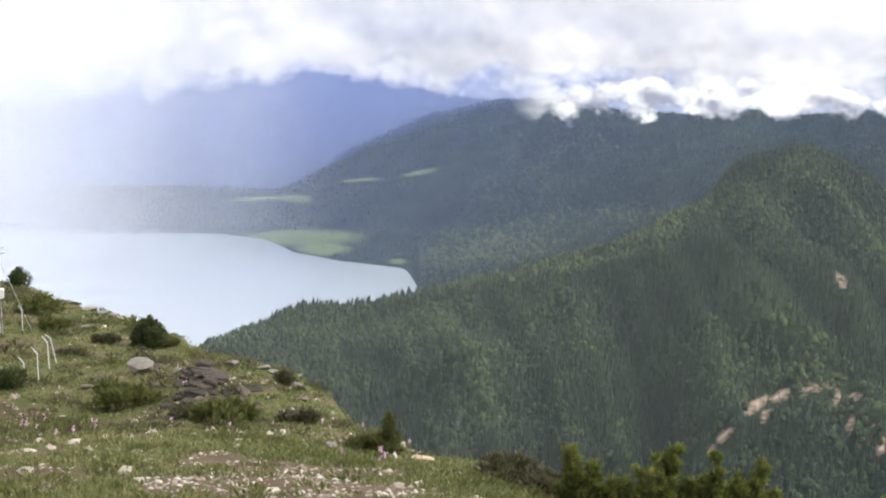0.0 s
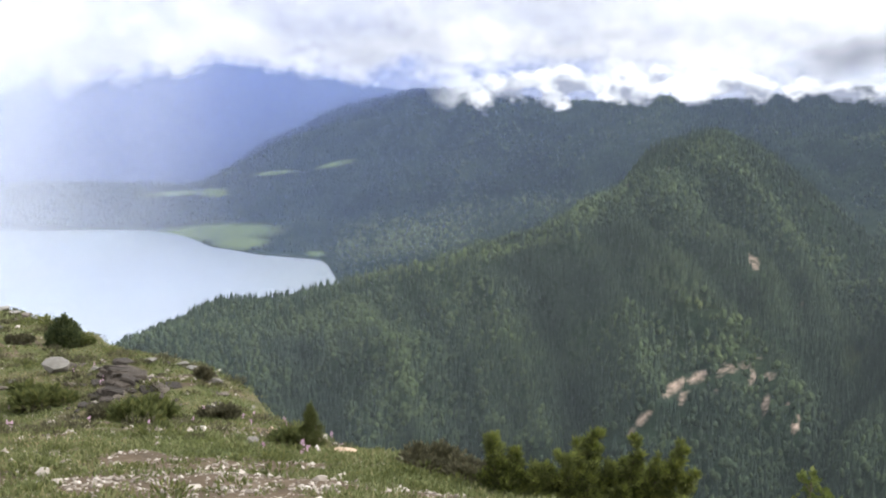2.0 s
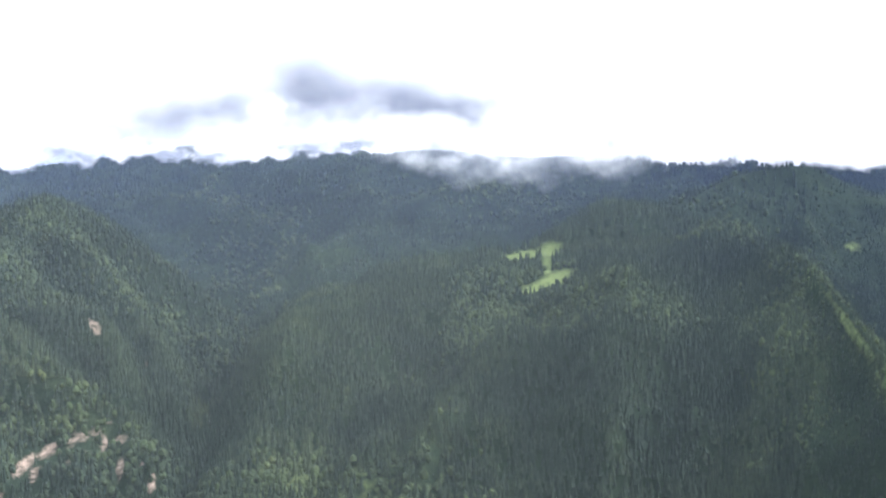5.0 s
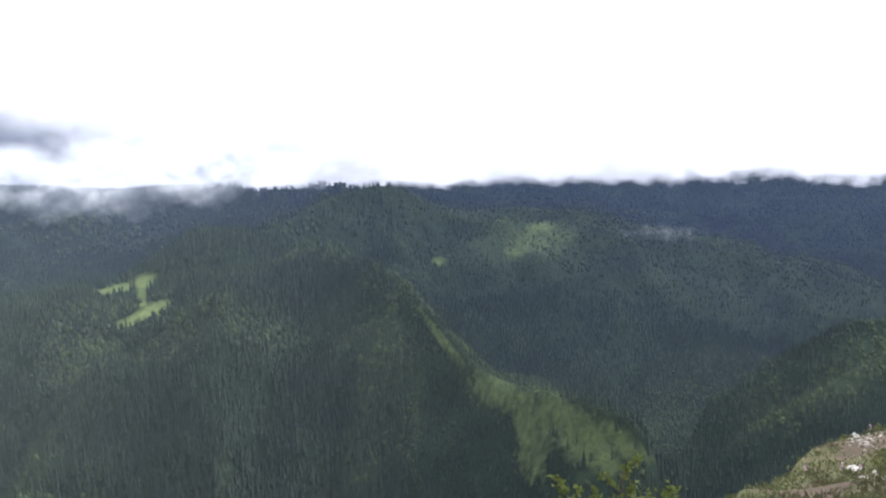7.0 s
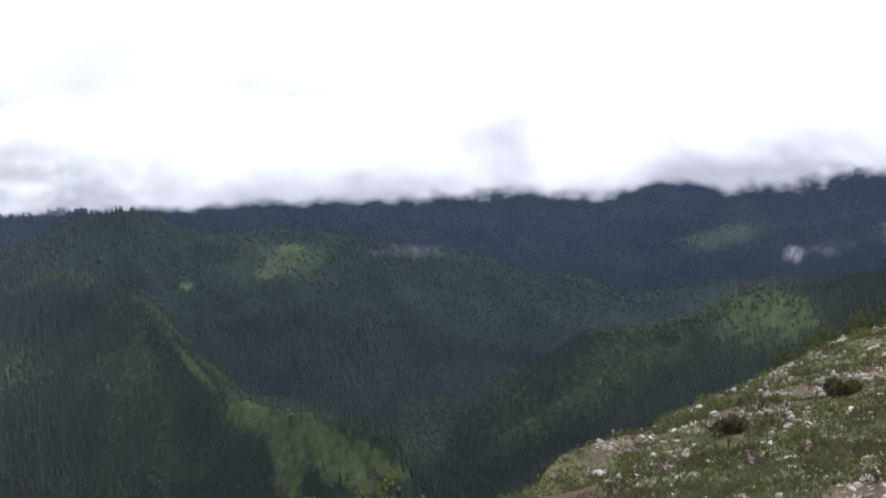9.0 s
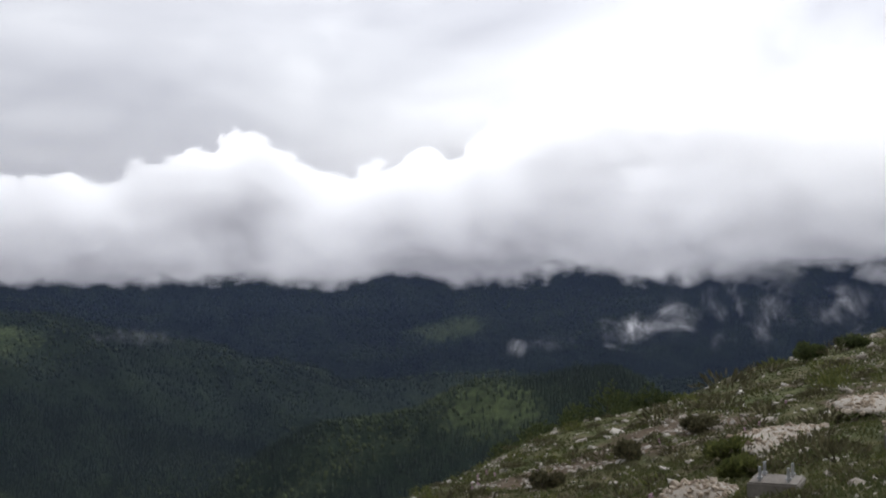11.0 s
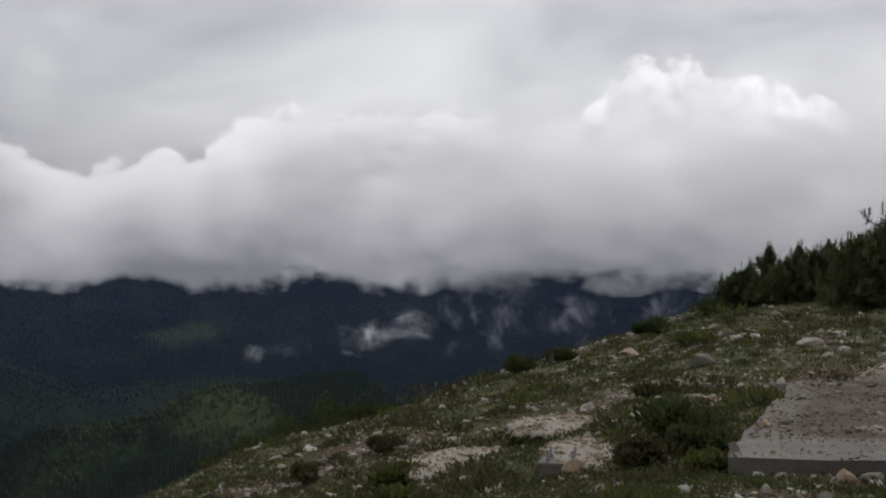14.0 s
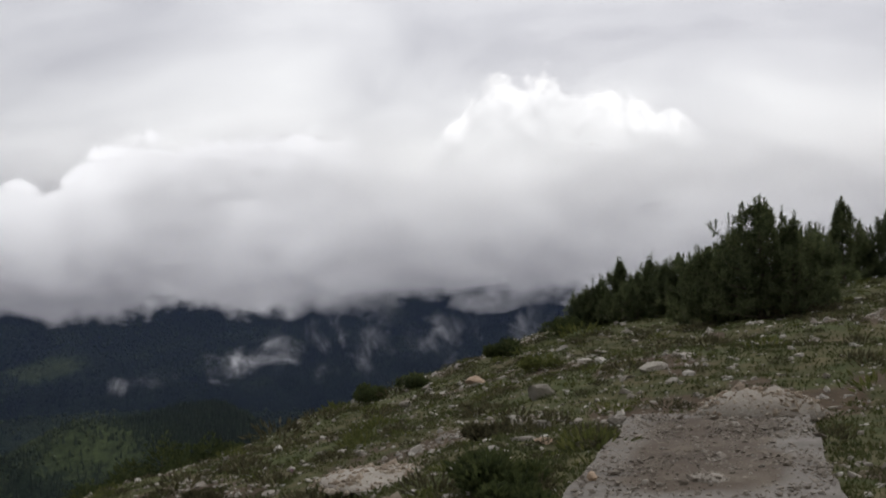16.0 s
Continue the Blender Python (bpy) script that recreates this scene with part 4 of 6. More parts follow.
# dark blue in the east puts the valleys' cloud shade into the veils
SHADE_BLUE = (0.055, 0.082, 0.26)
NEAR_HAZE = veil_material("near_haze", (0.41, 0.47, 0.48), 0.021, -150, 260, ALONG, east_shade=(0.17, 0.215, 0.25))
MID_HAZE = veil_material("mid_haze", (0.28, 0.38, 0.64), 0.02, -150, 260, EASTWARD, east_shade=SHADE_BLUE)
HAZE = veil_material("haze", (0.22, 0.32, 0.72), 0.044, -120, 260, EASTWARD, east_shade=SHADE_BLUE)
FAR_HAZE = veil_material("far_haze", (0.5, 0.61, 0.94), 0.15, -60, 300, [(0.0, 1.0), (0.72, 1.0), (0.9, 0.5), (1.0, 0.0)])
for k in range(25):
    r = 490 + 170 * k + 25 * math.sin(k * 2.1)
    ribbon("backdrop_haze", [(-60, r, -700, 260), (150, r, -700, 260)], NEAR_HAZE if r < 1600 else MID_HAZE if r < 2700 else HAZE, "thin tinted sheet standing in for blue mountain haze", "haze", 4, True)
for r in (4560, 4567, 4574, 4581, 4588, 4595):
    ribbon("backdrop_haze", [(-60, r, -700, 260), (30, r, -700, 260)], FAR_HAZE, "thin tinted sheet standing in for blue mountain haze", "haze", 4, True)
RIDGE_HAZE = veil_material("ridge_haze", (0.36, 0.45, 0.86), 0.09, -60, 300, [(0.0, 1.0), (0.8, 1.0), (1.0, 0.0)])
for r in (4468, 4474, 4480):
    ribbon("backdrop_haze", [(-60, r, -700, 260), (14, r, -700, 260)], RIDGE_HAZE, "thin tinted sheet standing in for blue mountain haze", "haze", 4, True)
RAIN = veil_material("rain", (0.97, 0.98, 1.0), 0.21, 300, 900, [], 0.16)
for k in range(8):
    r, end = 2900 + 165 * k, 0.5 + 0.5 * k
    ribbon("backdrop_rain", [(-60, r, -545, 650), (end, r, -545, 650)], RAIN, "pale rain shaft falling over the lake", "rain", 6, True)


# ---- far woods ----
def spruce_shape(tiers, sides, rng):
    v, f = [], []
    for t in range(tiers):
        z0, z1 = t / tiers * 0.86 + 0.04, min(1.0, t / tiers * 0.86 + 0.04 + 1.7 / tiers * 0.75)
        w = (1 - t / tiers) ** 0.85
        b = len(v)
        v.append((0, 0, z1 if t < tiers - 1 else 1.0))
        for k in range(sides):
            a = 2 * math.pi * (k + rng.random() * 0.5) / sides + t
            q = w * (0.75 + 0.5 * rng.random())
            v.append((q * math.cos(a), q * math.sin(a), z0 - 0.05 * rng.random()))
        f += [(b, b + 1 + k, b + 1 + (k + 1) % sides) for k in range(sides)]
    return np.array(v), np.array(f)


def crown_shape(rng, blobs=2):
    t = (1 + 5 ** 0.5) / 2
    ico = np.array([(-1, t, 0), (1, t, 0), (-1, -t, 0), (1, -t, 0), (0, -1, t), (0, 1, t), (0, -1, -t), (0, 1, -t), (t, 0, -1), (t, 0, 1), (-t, 0, -1), (-t, 0, 1)]) / 1.9
    tri = np.array([(0, 11, 5), (0, 5, 1), (0, 1, 7), (0, 7, 10), (0, 10, 11), (1, 5, 9), (5, 11, 4), (11, 10, 2), (10, 7, 6), (7, 1, 8),
                    (3, 9, 4), (3, 4, 2), (3, 2, 6), (3, 6, 8), (3, 8, 9), (4, 9, 5), (2, 4, 11), (6, 2, 10), (8, 6, 7), (9, 8, 1)])
    v, f = [], []
    for k in range(blobs):
        c = np.array([rng.uniform(-0.4, 0.4), rng.uniform(-0.4, 0.4), 0.45 + 0.3 * k])
        s = np.array([0.75, 0.75, 0.42]) * (1 - 0.25 * k)
        v.append(ico * s * np.array([[rng.uniform(0.75, 1.25)] for _ in ico]) + c)
        f.append(tri + 12 * k)
    return np.concatenate(v), np.concatenate(f)


def stand(name, shapes, places, heights, widths, crown_tone, mat, label, rng):
    """Many trees joined into one wood."""
    V, F, A, base = [], [], [], 0
    pick = rng.integers(0, len(shapes), len(places))
    for k, (v, f) in enumerate(shapes):
        sel = np.where(pick == k)[0]
        if not len(sel):
            continue
        a = rng.uniform(0, 6.283, len(sel))
        c, s = np.cos(a)[:, None], np.sin(a)[:, None]
        x = (v[:, 0] * c - v[:, 1] * s) * widths[sel, None]
        y = (v[:, 0] * s + v[:, 1] * c) * widths[sel, None]
        z = v[:, 2] * heights[sel, None]
        w = np.stack([x, y, z], -1) + places[sel, None, :]
        V.append(w.reshape(-1, 3))
        A.append(np.repeat(crown_tone[sel], len(v)))
        F.append((f[None] + (np.arange(len(sel)) * len(v))[:, None, None]).reshape(-1, 3) + base)
        base += len(sel) * len(v)
    me = mesh_of(name, np.concatenate(V), np.concatenate(F), False)
    me.attributes.new("stand_tone", "FLOAT", "POINT").data.foreach_set("value", np.concatenate(A).astype(np.float32))
    me.materials.append(mat)
    return tagged(new(name, me), label, "forest", kind="stuff")


def build_woods():
    rng = np.random.default_rng(5)
    n = int(np.sum(AZ < 122)) - 1
    R, Z = LAND_R[:, :n], LAND_Z[:, :n]
    mid = lambda A: 0.25 * (A[:-1, :-1] + A[1:, :-1] + A[:-1, 1:] + A[1:, 1:])
    r, z = mid(R), mid(Z)
    dr = np.abs(R[1:, :-1] - R[:-1, :-1])
    area = r * radians(0.16) * dr
    el = np.degrees(np.arctan2(z - EYE, r))
    tall = np.degrees(18 / r)
    top = np.maximum.accumulate(el, axis=0)
    open_side = el + tall >= top - 0.02
    m, k = mid(MEADOW_MASK[:, :n]), mid(SCAR_MASK[:, :n])
    # no tall trees on the crags nor on the screes at their feet
    k = np.maximum.reduce([k] + [np.where(r > 600, patch(np.broadcast_to(AZ[:n - 1], r.shape), el + d, SCARS), 0) for d in (0.2, 0.4, 0.6)])
    wet = z < LAKE_Z + 3
    x, y = r * np.sin(np.radians(AZ[:n - 1])), r * np.cos(np.radians(AZ[:n - 1]))
    patchy = np.clip(0.9 + 0.5 * fbm(x / 150, y / 150, 3, 44), 0.45, 1.3)
    thinned = np.where(AZ[:n - 1] > 46, 1.6, 1.0) * np.where((AZ[:n - 1] > 53) & (AZ[:n - 1] < 60) & (r < 1400), 0.45, 1.0)
    grow = thinned * (1 - np.clip(m * 1.6, 0, 1)) * (1 - 0.97 * np.clip(k * 2.0 - 0.3, 0, 1)) * ~wet * np.where(open_side, 1.0, 0.06) * patchy * (r > 330)
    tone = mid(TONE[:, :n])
    leafy = np.clip(0.12 + 0.7 * fbm(x / 260, y / 260, 3, 77) + 0.9 * (tone - 0.5), 0.0, 0.85)
    for name, cut, count, kinds, hs, share, mat in (
            ("spruce_forest", (330, 2250), 56000, [spruce_shape(3, 5, random) for _ in range(5)], (11, 21), 1 - leafy, SPRUCE),
            ("far_spruce_forest", (2250, 4950), 80000, [spruce_shape(1, 5, random) for _ in range(4)], (10, 17), 1 - 0.7 * leafy, SPRUCE),
            ("broadleaf_wood", (330, 2250), 30000, [crown_shape(random, 1) for _ in range(5)], (8, 15), leafy, BROAD),
            ("far_broadleaf_wood", (2250, 4950), 22000, [crown_shape(random, 1) for _ in range(4)], (10, 18), leafy, BROAD)):
        w = area * grow * share * (r >= cut[0]) * (r < cut[1])
        p = np.cumsum(w.ravel())
        cell = np.searchsorted(p, rng.uniform(0, p[-1], count))
        i, j = np.unravel_index(cell, w.shape)
        u, v = rng.random(count), rng.random(count)
        az = AZ[j] + 0.16 * u
        rr = R[i, j] + (R[i + 1, j] - R[i, j]) * v
        zz = (Z[i, j] * (1 - u) + Z[i, j + 1] * u) * (1 - v) + (Z[i + 1, j] * (1 - u) + Z[i + 1, j + 1] * u) * v
        places = np.stack([rr * np.sin(np.radians(az)), rr * np.cos(np.radians(az)), zz - 0.5], -1)
        h = rng.uniform(*hs, count) * rng.uniform(0.75, 1.05, count)
        h = h * np.where(az > 50, np.where(rr > 1200, 0.62, 0.8), 1.0)
        broad = rng.uniform(0.3, 0.45, count) * h if "broad" in name else rng.uniform(0.17, 0.27, count) * h
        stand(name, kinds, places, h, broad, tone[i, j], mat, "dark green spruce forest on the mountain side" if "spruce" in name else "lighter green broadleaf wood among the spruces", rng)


build_woods()

def sight(from_x, from_y, from_z, az, el):
    """The place on the ground met by a bearing and dip taken farther along the walk."""
    d = toward(az, el)
    eye = Vector((from_x, from_y, EYE + from_z))
    k = 3.0
    while k < 90:
        p = eye + d * k
        if p.z <= ground(math.degrees(math.atan2(p.x, p.y)), math.hypot(p.x, p.y)):
            break
        k += 0.05
    return Vector((p.x, p.y, ground(math.degrees(math.atan2(p.x, p.y)), math.hypot(p.x, p.y))))


def later(az, el):
    return sight(1.35, -0.86, 0.08, az, el)


def last(az, el):
    return sight(2.6, -1.35, 0.14, az, el)


def last_at(az, r):
    x, y = 2.6 + r * math.sin(radians(az)), -1.35 + r * math.cos(radians(az))
    return Vector((x, y, ground(math.degrees(math.atan2(x, y)), math.hypot(x, y))))


# ---- near things: helpers ----
def part(name, me, mat, parent, label=""):
    """One mesh as a part of a thing."""
    if isinstance(me, bmesh.types.BMesh):
        bm, me = me, bpy.data.meshes.new(name)
        bm.to_mesh(me)
        bm.free()
    if not me.materials:
        me.materials.append(mat)
    ob = new(name, me)
    ob.parent = parent
    return tagged(ob, label) if label else ob


def thing(name, m, label, category, group=""):
    ob = new(name)
    ob.empty_display_size = 0.2
    ob.matrix_world = m
    return tagged(ob, label, category, group)


def place(az, r, sink=0.0):
    return Vector((r * math.sin(radians(az)), r * math.cos(radians(az)), ground(az, r) - sink))


def tube(bm, p0, p1, r0, r1=None, sides=8):
    p0, p1 = Vector(p0), Vector(p1)
    d = p1 - p0
    res = bmesh.ops.create_cone(bm, cap_ends=True, segments=sides, radius1=r0, radius2=r0 if r1 is None else r1, depth=d.length)
    bmesh.ops.transform(bm, matrix=Matrix.Translation((p0 + p1) / 2) @ d.to_track_quat("Z", "Y").to_matrix().to_4x4(), verts=res["verts"])


def box(bm, centre, size, bevel=0.0, turn=None):
    res = bmesh.ops.create_cube(bm, size=1.0)
    m = Matrix.Translation(centre) @ (turn or Matrix()) @ Matrix.Diagonal((*size, 1))
    bmesh.ops.transform(bm, matrix=m, verts=res["verts"])
    if bevel:
        edges = list({e for v in res["verts"] for e in v.link_edges})
        bmesh.ops.bevel(bm, geom=edges, offset=bevel, segments=2, affect="EDGES")


def sprigs(points, dirs, length, width, rng):
    """Small needle sprays: two crossed slim diamonds each."""
    n = len(points)
    d = dirs / np.linalg.norm(dirs, axis=1)[:, None]
    a = np.cross(d, rng.normal(size=(n, 3)))
    a /= np.linalg.norm(a, axis=1)[:, None] + 1e-9
    b = np.cross(d, a)
    L, W = length[:, None], width[:, None]
    tip, midp = points + d * L, points + d * L * 0.45
    v = np.stack([points, midp + a * W, tip, midp - a * W, midp + b * W, midp - b * W], 1).reshape(-1, 3)
    f = np.array([(0, 1, 2), (0, 2, 3), (0, 4, 2), (0, 2, 5)])
    faces = (f[None] + 6 * np.arange(n)[:, None, None]).reshape(-1, 3)
    return v, faces


def needles(shade):
    return surface("needles_" + shade, {
        "dark": [(0.045, 0.06, 0.024), (0.075, 0.094, 0.034), (0.12, 0.138, 0.05)],
        "green": [(0.075, 0.09, 0.028), (0.125, 0.14, 0.042), (0.2, 0.205, 0.066)],
        "juniper": [(0.07, 0.085, 0.026), (0.13, 0.15, 0.042), (0.22, 0.23, 0.07)],
        "shoots": [(0.14, 0.17, 0.036), (0.24, 0.27, 0.06), (0.36, 0.38, 0.1)],
        "heath": [(0.055, 0.05, 0.028), (0.1, 0.095, 0.05), (0.18, 0.16, 0.09)],
        "pine": [(0.085, 0.11, 0.055), (0.15, 0.18, 0.085), (0.24, 0.26, 0.13)]}[shade], 1.2, 14.0, 0.8, 0.0, 0.3, island=0.45, thin=0.5)


NEEDLES = {k: needles(k) for k in ("dark", "green", "juniper", "shoots", "heath", "pine")}
BARK = surface("bark", [(0.06, 0.045, 0.035), (0.13, 0.1, 0.075), (0.2, 0.16, 0.12)], 6, 40, 0.9, 0.6)
LIMESTONE = surface("limestone", [(0.2, 0.17, 0.13), (0.42, 0.38, 0.32), (0.68, 0.65, 0.58)], 3, 30, 0.9, 0.5, island=0.35)
WEST_STONE = surface("warm_field_stone", [(0.13, 0.105, 0.08), (0.29, 0.25, 0.2), (0.52, 0.47, 0.4)], 3, 30, 0.9, 0.5, island=0.45)
ROCK = surface("weathered_rock", [(0.05, 0.04, 0.03), (0.12, 0.098, 0.075), (0.25, 0.215, 0.17)], 2.2, 22, 0.9, 0.7, each=0.3)
LEDGE = surface("bedded_rock", [(0.022, 0.017, 0.012), (0.045, 0.035, 0.026), (0.1, 0.08, 0.06)], 3.0, 30, 0.9, 0.8, each=0.45)
PALE_ROCK = surface("pale_rock", [(0.14, 0.125, 0.1), (0.3, 0.27, 0.22), (0.52, 0.48, 0.4)], 3, 26, 0.9, 0.6, each=0.3)
GREY_ROCK = surface("grey_rock", [(0.09, 0.08, 0.066), (0.18, 0.165, 0.14), (0.33, 0.305, 0.26)], 3, 26, 0.9, 0.6, each=0.3)
TAN_ROCK = surface("tan_rock", [(0.3, 0.2, 0.12), (0.5, 0.36, 0.24), (0.62, 0.5, 0.36)], 4, 26, 0.85, 0.5)
CONCRETE = concrete_material()
GRIT = surface("grit", [(0.16, 0.135, 0.105), (0.29, 0.25, 0.2), (0.5, 0.46, 0.39)], 2.5, 30, 0.95, 0.8, island=0.4)
RUBBLE = surface("rubble", [(0.2, 0.15, 0.1), (0.37, 0.3, 0.22), (0.58, 0.51, 0.41)], 4, 40, 0.9, 0.5, island=0.4)
STEEL = surface("galvanised_steel", [(0.35, 0.36, 0.37), (0.5, 0.51, 0.52)], 8, 60, 0.45, 0.1, metal=0.7)
POST = surface("grey_post", [(0.4, 0.4, 0.38), (0.6, 0.6, 0.57)], 8, 60, 0.7, 0.2)
WHITE = surface("white_paint", [(0.7, 0.7, 0.7), (0.84, 0.84, 0.83)], 6, 40, 0.5, 0.05)
CANVAS = surface("white_tarpaulin", [(0.66, 0.68, 0.68), (0.82, 0.84, 0.84)], 3, 30, 0.6, 0.2)
GRASS = surface("grass_blades", [(0.072, 0.09, 0.028), (0.13, 0.145, 0.048), (0.25, 0.215, 0.105)], 0.5, 3, 0.8, 0.0, 0.28, island=0.35, thin=0.3)
DRY_GRASS = surface("dry_grass_blades", [(0.05, 0.064, 0.022), (0.085, 0.1, 0.033), (0.15, 0.14, 0.062)], 0.5, 3, 0.85, 0.0, 0.28, island=0.35, thin=0.3)
PINK = surface("pink_petals", [(0.4, 0.24, 0.32), (0.6, 0.42, 0.5)], 20, 90, 0.7, 0.0, island=0.3)
LEAF = surface("fresh_leaves", [(0.07, 0.09, 0.02), (0.12, 0.15, 0.03), (0.2, 0.22, 0.05)], 3, 20, 0.7, 0.0, island=0.4, thin=0.4)


# ---- stones ----
def ico(subdiv):
    bm = bmesh.new()
    bmesh.ops.create_icosphere(bm, subdivisions=subdiv, radius=1.0)
    v = np.array([x.co[:] for x in bm.verts])
    f = np.array([[x.index for x in t.verts] for t in bm.faces])
    bm.free()
    return v, f


ICO1, ICO2, ICO3 = ico(1), ico(2), ico(3)


def stone_shape(base, rng, flat=0.6, rough=0.3):
    """A broken stone: a ball cut by several planes and jittered."""
    v = base[0].copy()
    for _ in range(13):
        n = rng.normal(size=3)
        n /= np.linalg.norm(n)
        cut = rng.uniform(0.38, 0.8)
        over = np.maximum(v @ n - cut, 0)
        v -= over[:, None] * n
    v *= 1 + rng.normal(size=(len(v), 1)) * rough * 0.12
    return v * np.array([1, rng.uniform(0.6, 0.95), flat]), base[1]


def stone_mesh(name, base, seed, flat, mat):
    v, f = stone_shape(base, np.random.default_rng(seed), flat)
    me = mesh_of(name, v, f, False)
    me.materials.append(mat)
    return me


STONES = {(k, fl): stone_mesh("rock", ICO2, 10 * i + j, fl, m) for i, (k, m) in enumerate((("pale", PALE_ROCK), ("dark", ROCK), ("tan", TAN_ROCK), ("grey", GREY_ROCK))) for j, fl in enumerate((0.3, 0.5, 0.75))}


def rock(p, size, kind="pale", flat=0.5, turn=0.0, tilt=(0, 0), label="", group="rocks on the hillside"):
    ob = new("rock", STONES[(kind, flat)])
    ob.matrix_world = Matrix.Translation(p) @ pose(0, 0, size * flat * 0.25, tilt[0], tilt[1], turn) @ Matrix.Diagonal((size * 0.6, size * 0.6, size * 0.6, 1))
    return tagged(ob, label or {"pale": "pale weathered limestone rock lying in the grass", "dark": "dark brown weathered rock in the turf", "tan": "tan broken rock lying on the turf", "grey": "grey lichened rock half sunk in the turf"}[kind], "rock", group)


def scatter_stones(name, spots, sizes, mat, label, seed, flat=(0.35, 0.8), category="stones"):
    rng = np.random.default_rng(seed)
    shapes = [stone_shape(ICO1 if len(spots) > 400 else ICO2, rng, rng.uniform(*flat)) for _ in range(8)]
    V, F, base = [], [], 0
    for p, s in zip(spots, sizes):
        v, f = shapes[rng.integers(8)]
        q = Euler((rng.uniform(-0.4, 0.4), rng.uniform(-0.4, 0.4), rng.uniform(0, 6.28))).to_matrix()
        w = (v * s * rng.uniform(0.7, 1.3, 3)) @ np.array(q).T + np.array(p)
        V.append(w)
        F.append(f + base)
        base += len(v)
    me = mesh_of(name, np.concatenate(V), np.concatenate(F), False)
    me.materials.append(mat)
    return tagged(new(name, me), label, category, kind="stuff")


def near_spots(count, seed, zones, rlo=4.5, rhi=70, power=1.0, ground_kind=0, patchy=-9.0, over=1.12):
    """Random places on the hilltop, thinner farther out; zones: stretches of bearing."""
    rng = np.random.default_rng(seed)
    got = []
    while sum(len(g) for g in got) < count:
        k = rng.integers(len(zones), size=count * 2)
        lo, hi = (np.array([z[i] for z in zones])[k] for i in (0, 1))
        az = rng.uniform(lo, hi)
        r = rlo * (rhi / rlo) ** (rng.random(len(az)) ** power)
        x, y = r * np.sin(np.radians(az)), r * np.cos(np.radians(az))
        ok = r < at_bearing(BROW, az)[0] * over
        ok &= value_noise(x / 2.2, y / 2.2, seed) + 0.5 * value_noise(x / 0.7, y / 0.7, seed + 3) > patchy
        ok &= ~on_slab(x, y)
        if ground_kind:
            ok &= ground_kind * (soil(x, y) + rng.normal(size=len(x)) * (0.45 if ground_kind > 0 else 0.18)) > 0
        got.append(np.array([(x[i], y[i], ground(az[i], r[i]), r[i]) for i in np.where(ok)[0][:count]]))
    return np.concatenate(got)[:count]


# the concrete strip: corner nearest the lookout, its run and its breadth
SLAB_A, SLAB_RUN, SLAB_SIDE = Vector((10.5, -2.1)), Vector((6.0, -1.6)), Vector((-0.45, -1.75))


def on_slab(x, y):
    dx, dy = x - SLAB_A.x, y - SLAB_A.y
    det = SLAB_RUN.x * SLAB_SIDE.y - SLAB_RUN.y * SLAB_SIDE.x
    u = (dx * SLAB_SIDE.y - dy * SLAB_SIDE.x) / det
    w = (SLAB_RUN.x * dy - SLAB_RUN.y * dx) / det
    return (u > 0) & (u < 1) & (w > 0) & (w < 1)


# ---- shrubs, saplings, pines ----
def shrub(name, p, w, h, n, shade, label, seed, lobes=7, sprig=0.1, depth=None, category="shrub", group="shrubs on the hillside"):
    """A low evergreen shrub: stems from the root and lobes of small sprays with gaps between them."""
    rng = np.random.default_rng(seed)
    ob = thing(name, Matrix.Translation(p), label, category, group)
    depth = depth or w * 0.75
    bm = bmesh.new()
    pts, dirs = [], []
    per = n // lobes
    for k in range(lobes):
        cx, cy = rng.uniform(-0.36, 0.36) * w, rng.uniform(-0.36, 0.36) * depth
        edge = math.hypot(cx / w, cy / depth) / 0.5
        top = h * (1 - 0.55 * edge ** 2) * rng.uniform(0.75, 1.05)
        rad = np.array([w * rng.uniform(0.16, 0.26), depth * rng.uniform(0.16, 0.26), top * 0.5])
        u = rng.normal(size=(per, 3))
        u /= np.linalg.norm(u, axis=1)[:, None]
        shell = rng.uniform(0.45, 1.0, (per, 1))
        q = u * shell * rad + np.array([cx, cy, top * 0.5])
        q[:, 2] = np.maximum(q[:, 2], 0.02)
        pts.append(q)
        dirs.append(u * np.array([0.8, 0.8, 0.5]) + np.array([0, 0, 0.55]) + rng.normal(size=(per, 3)) * 0.25)
        tube(bm, (cx * 0.15, cy * 0.15, -0.05), (cx, cy, top * 0.6), 0.02 * h + 0.008, 0.006, 5)
    pts, dirs = np.concatenate(pts), np.concatenate(dirs)
    m = len(pts)
    v, f = sprigs(pts, dirs, rng.uniform(0.6, 1.3, m) * sprig, rng.uniform(0.16, 0.3, m) * sprig, rng)
    tagged(part("stems", bm, BARK, ob), kind="stuff")
    tagged(part("foliage", mesh_of("foliage", v, f, False), NEEDLES[shade], ob), kind="stuff")
    return ob


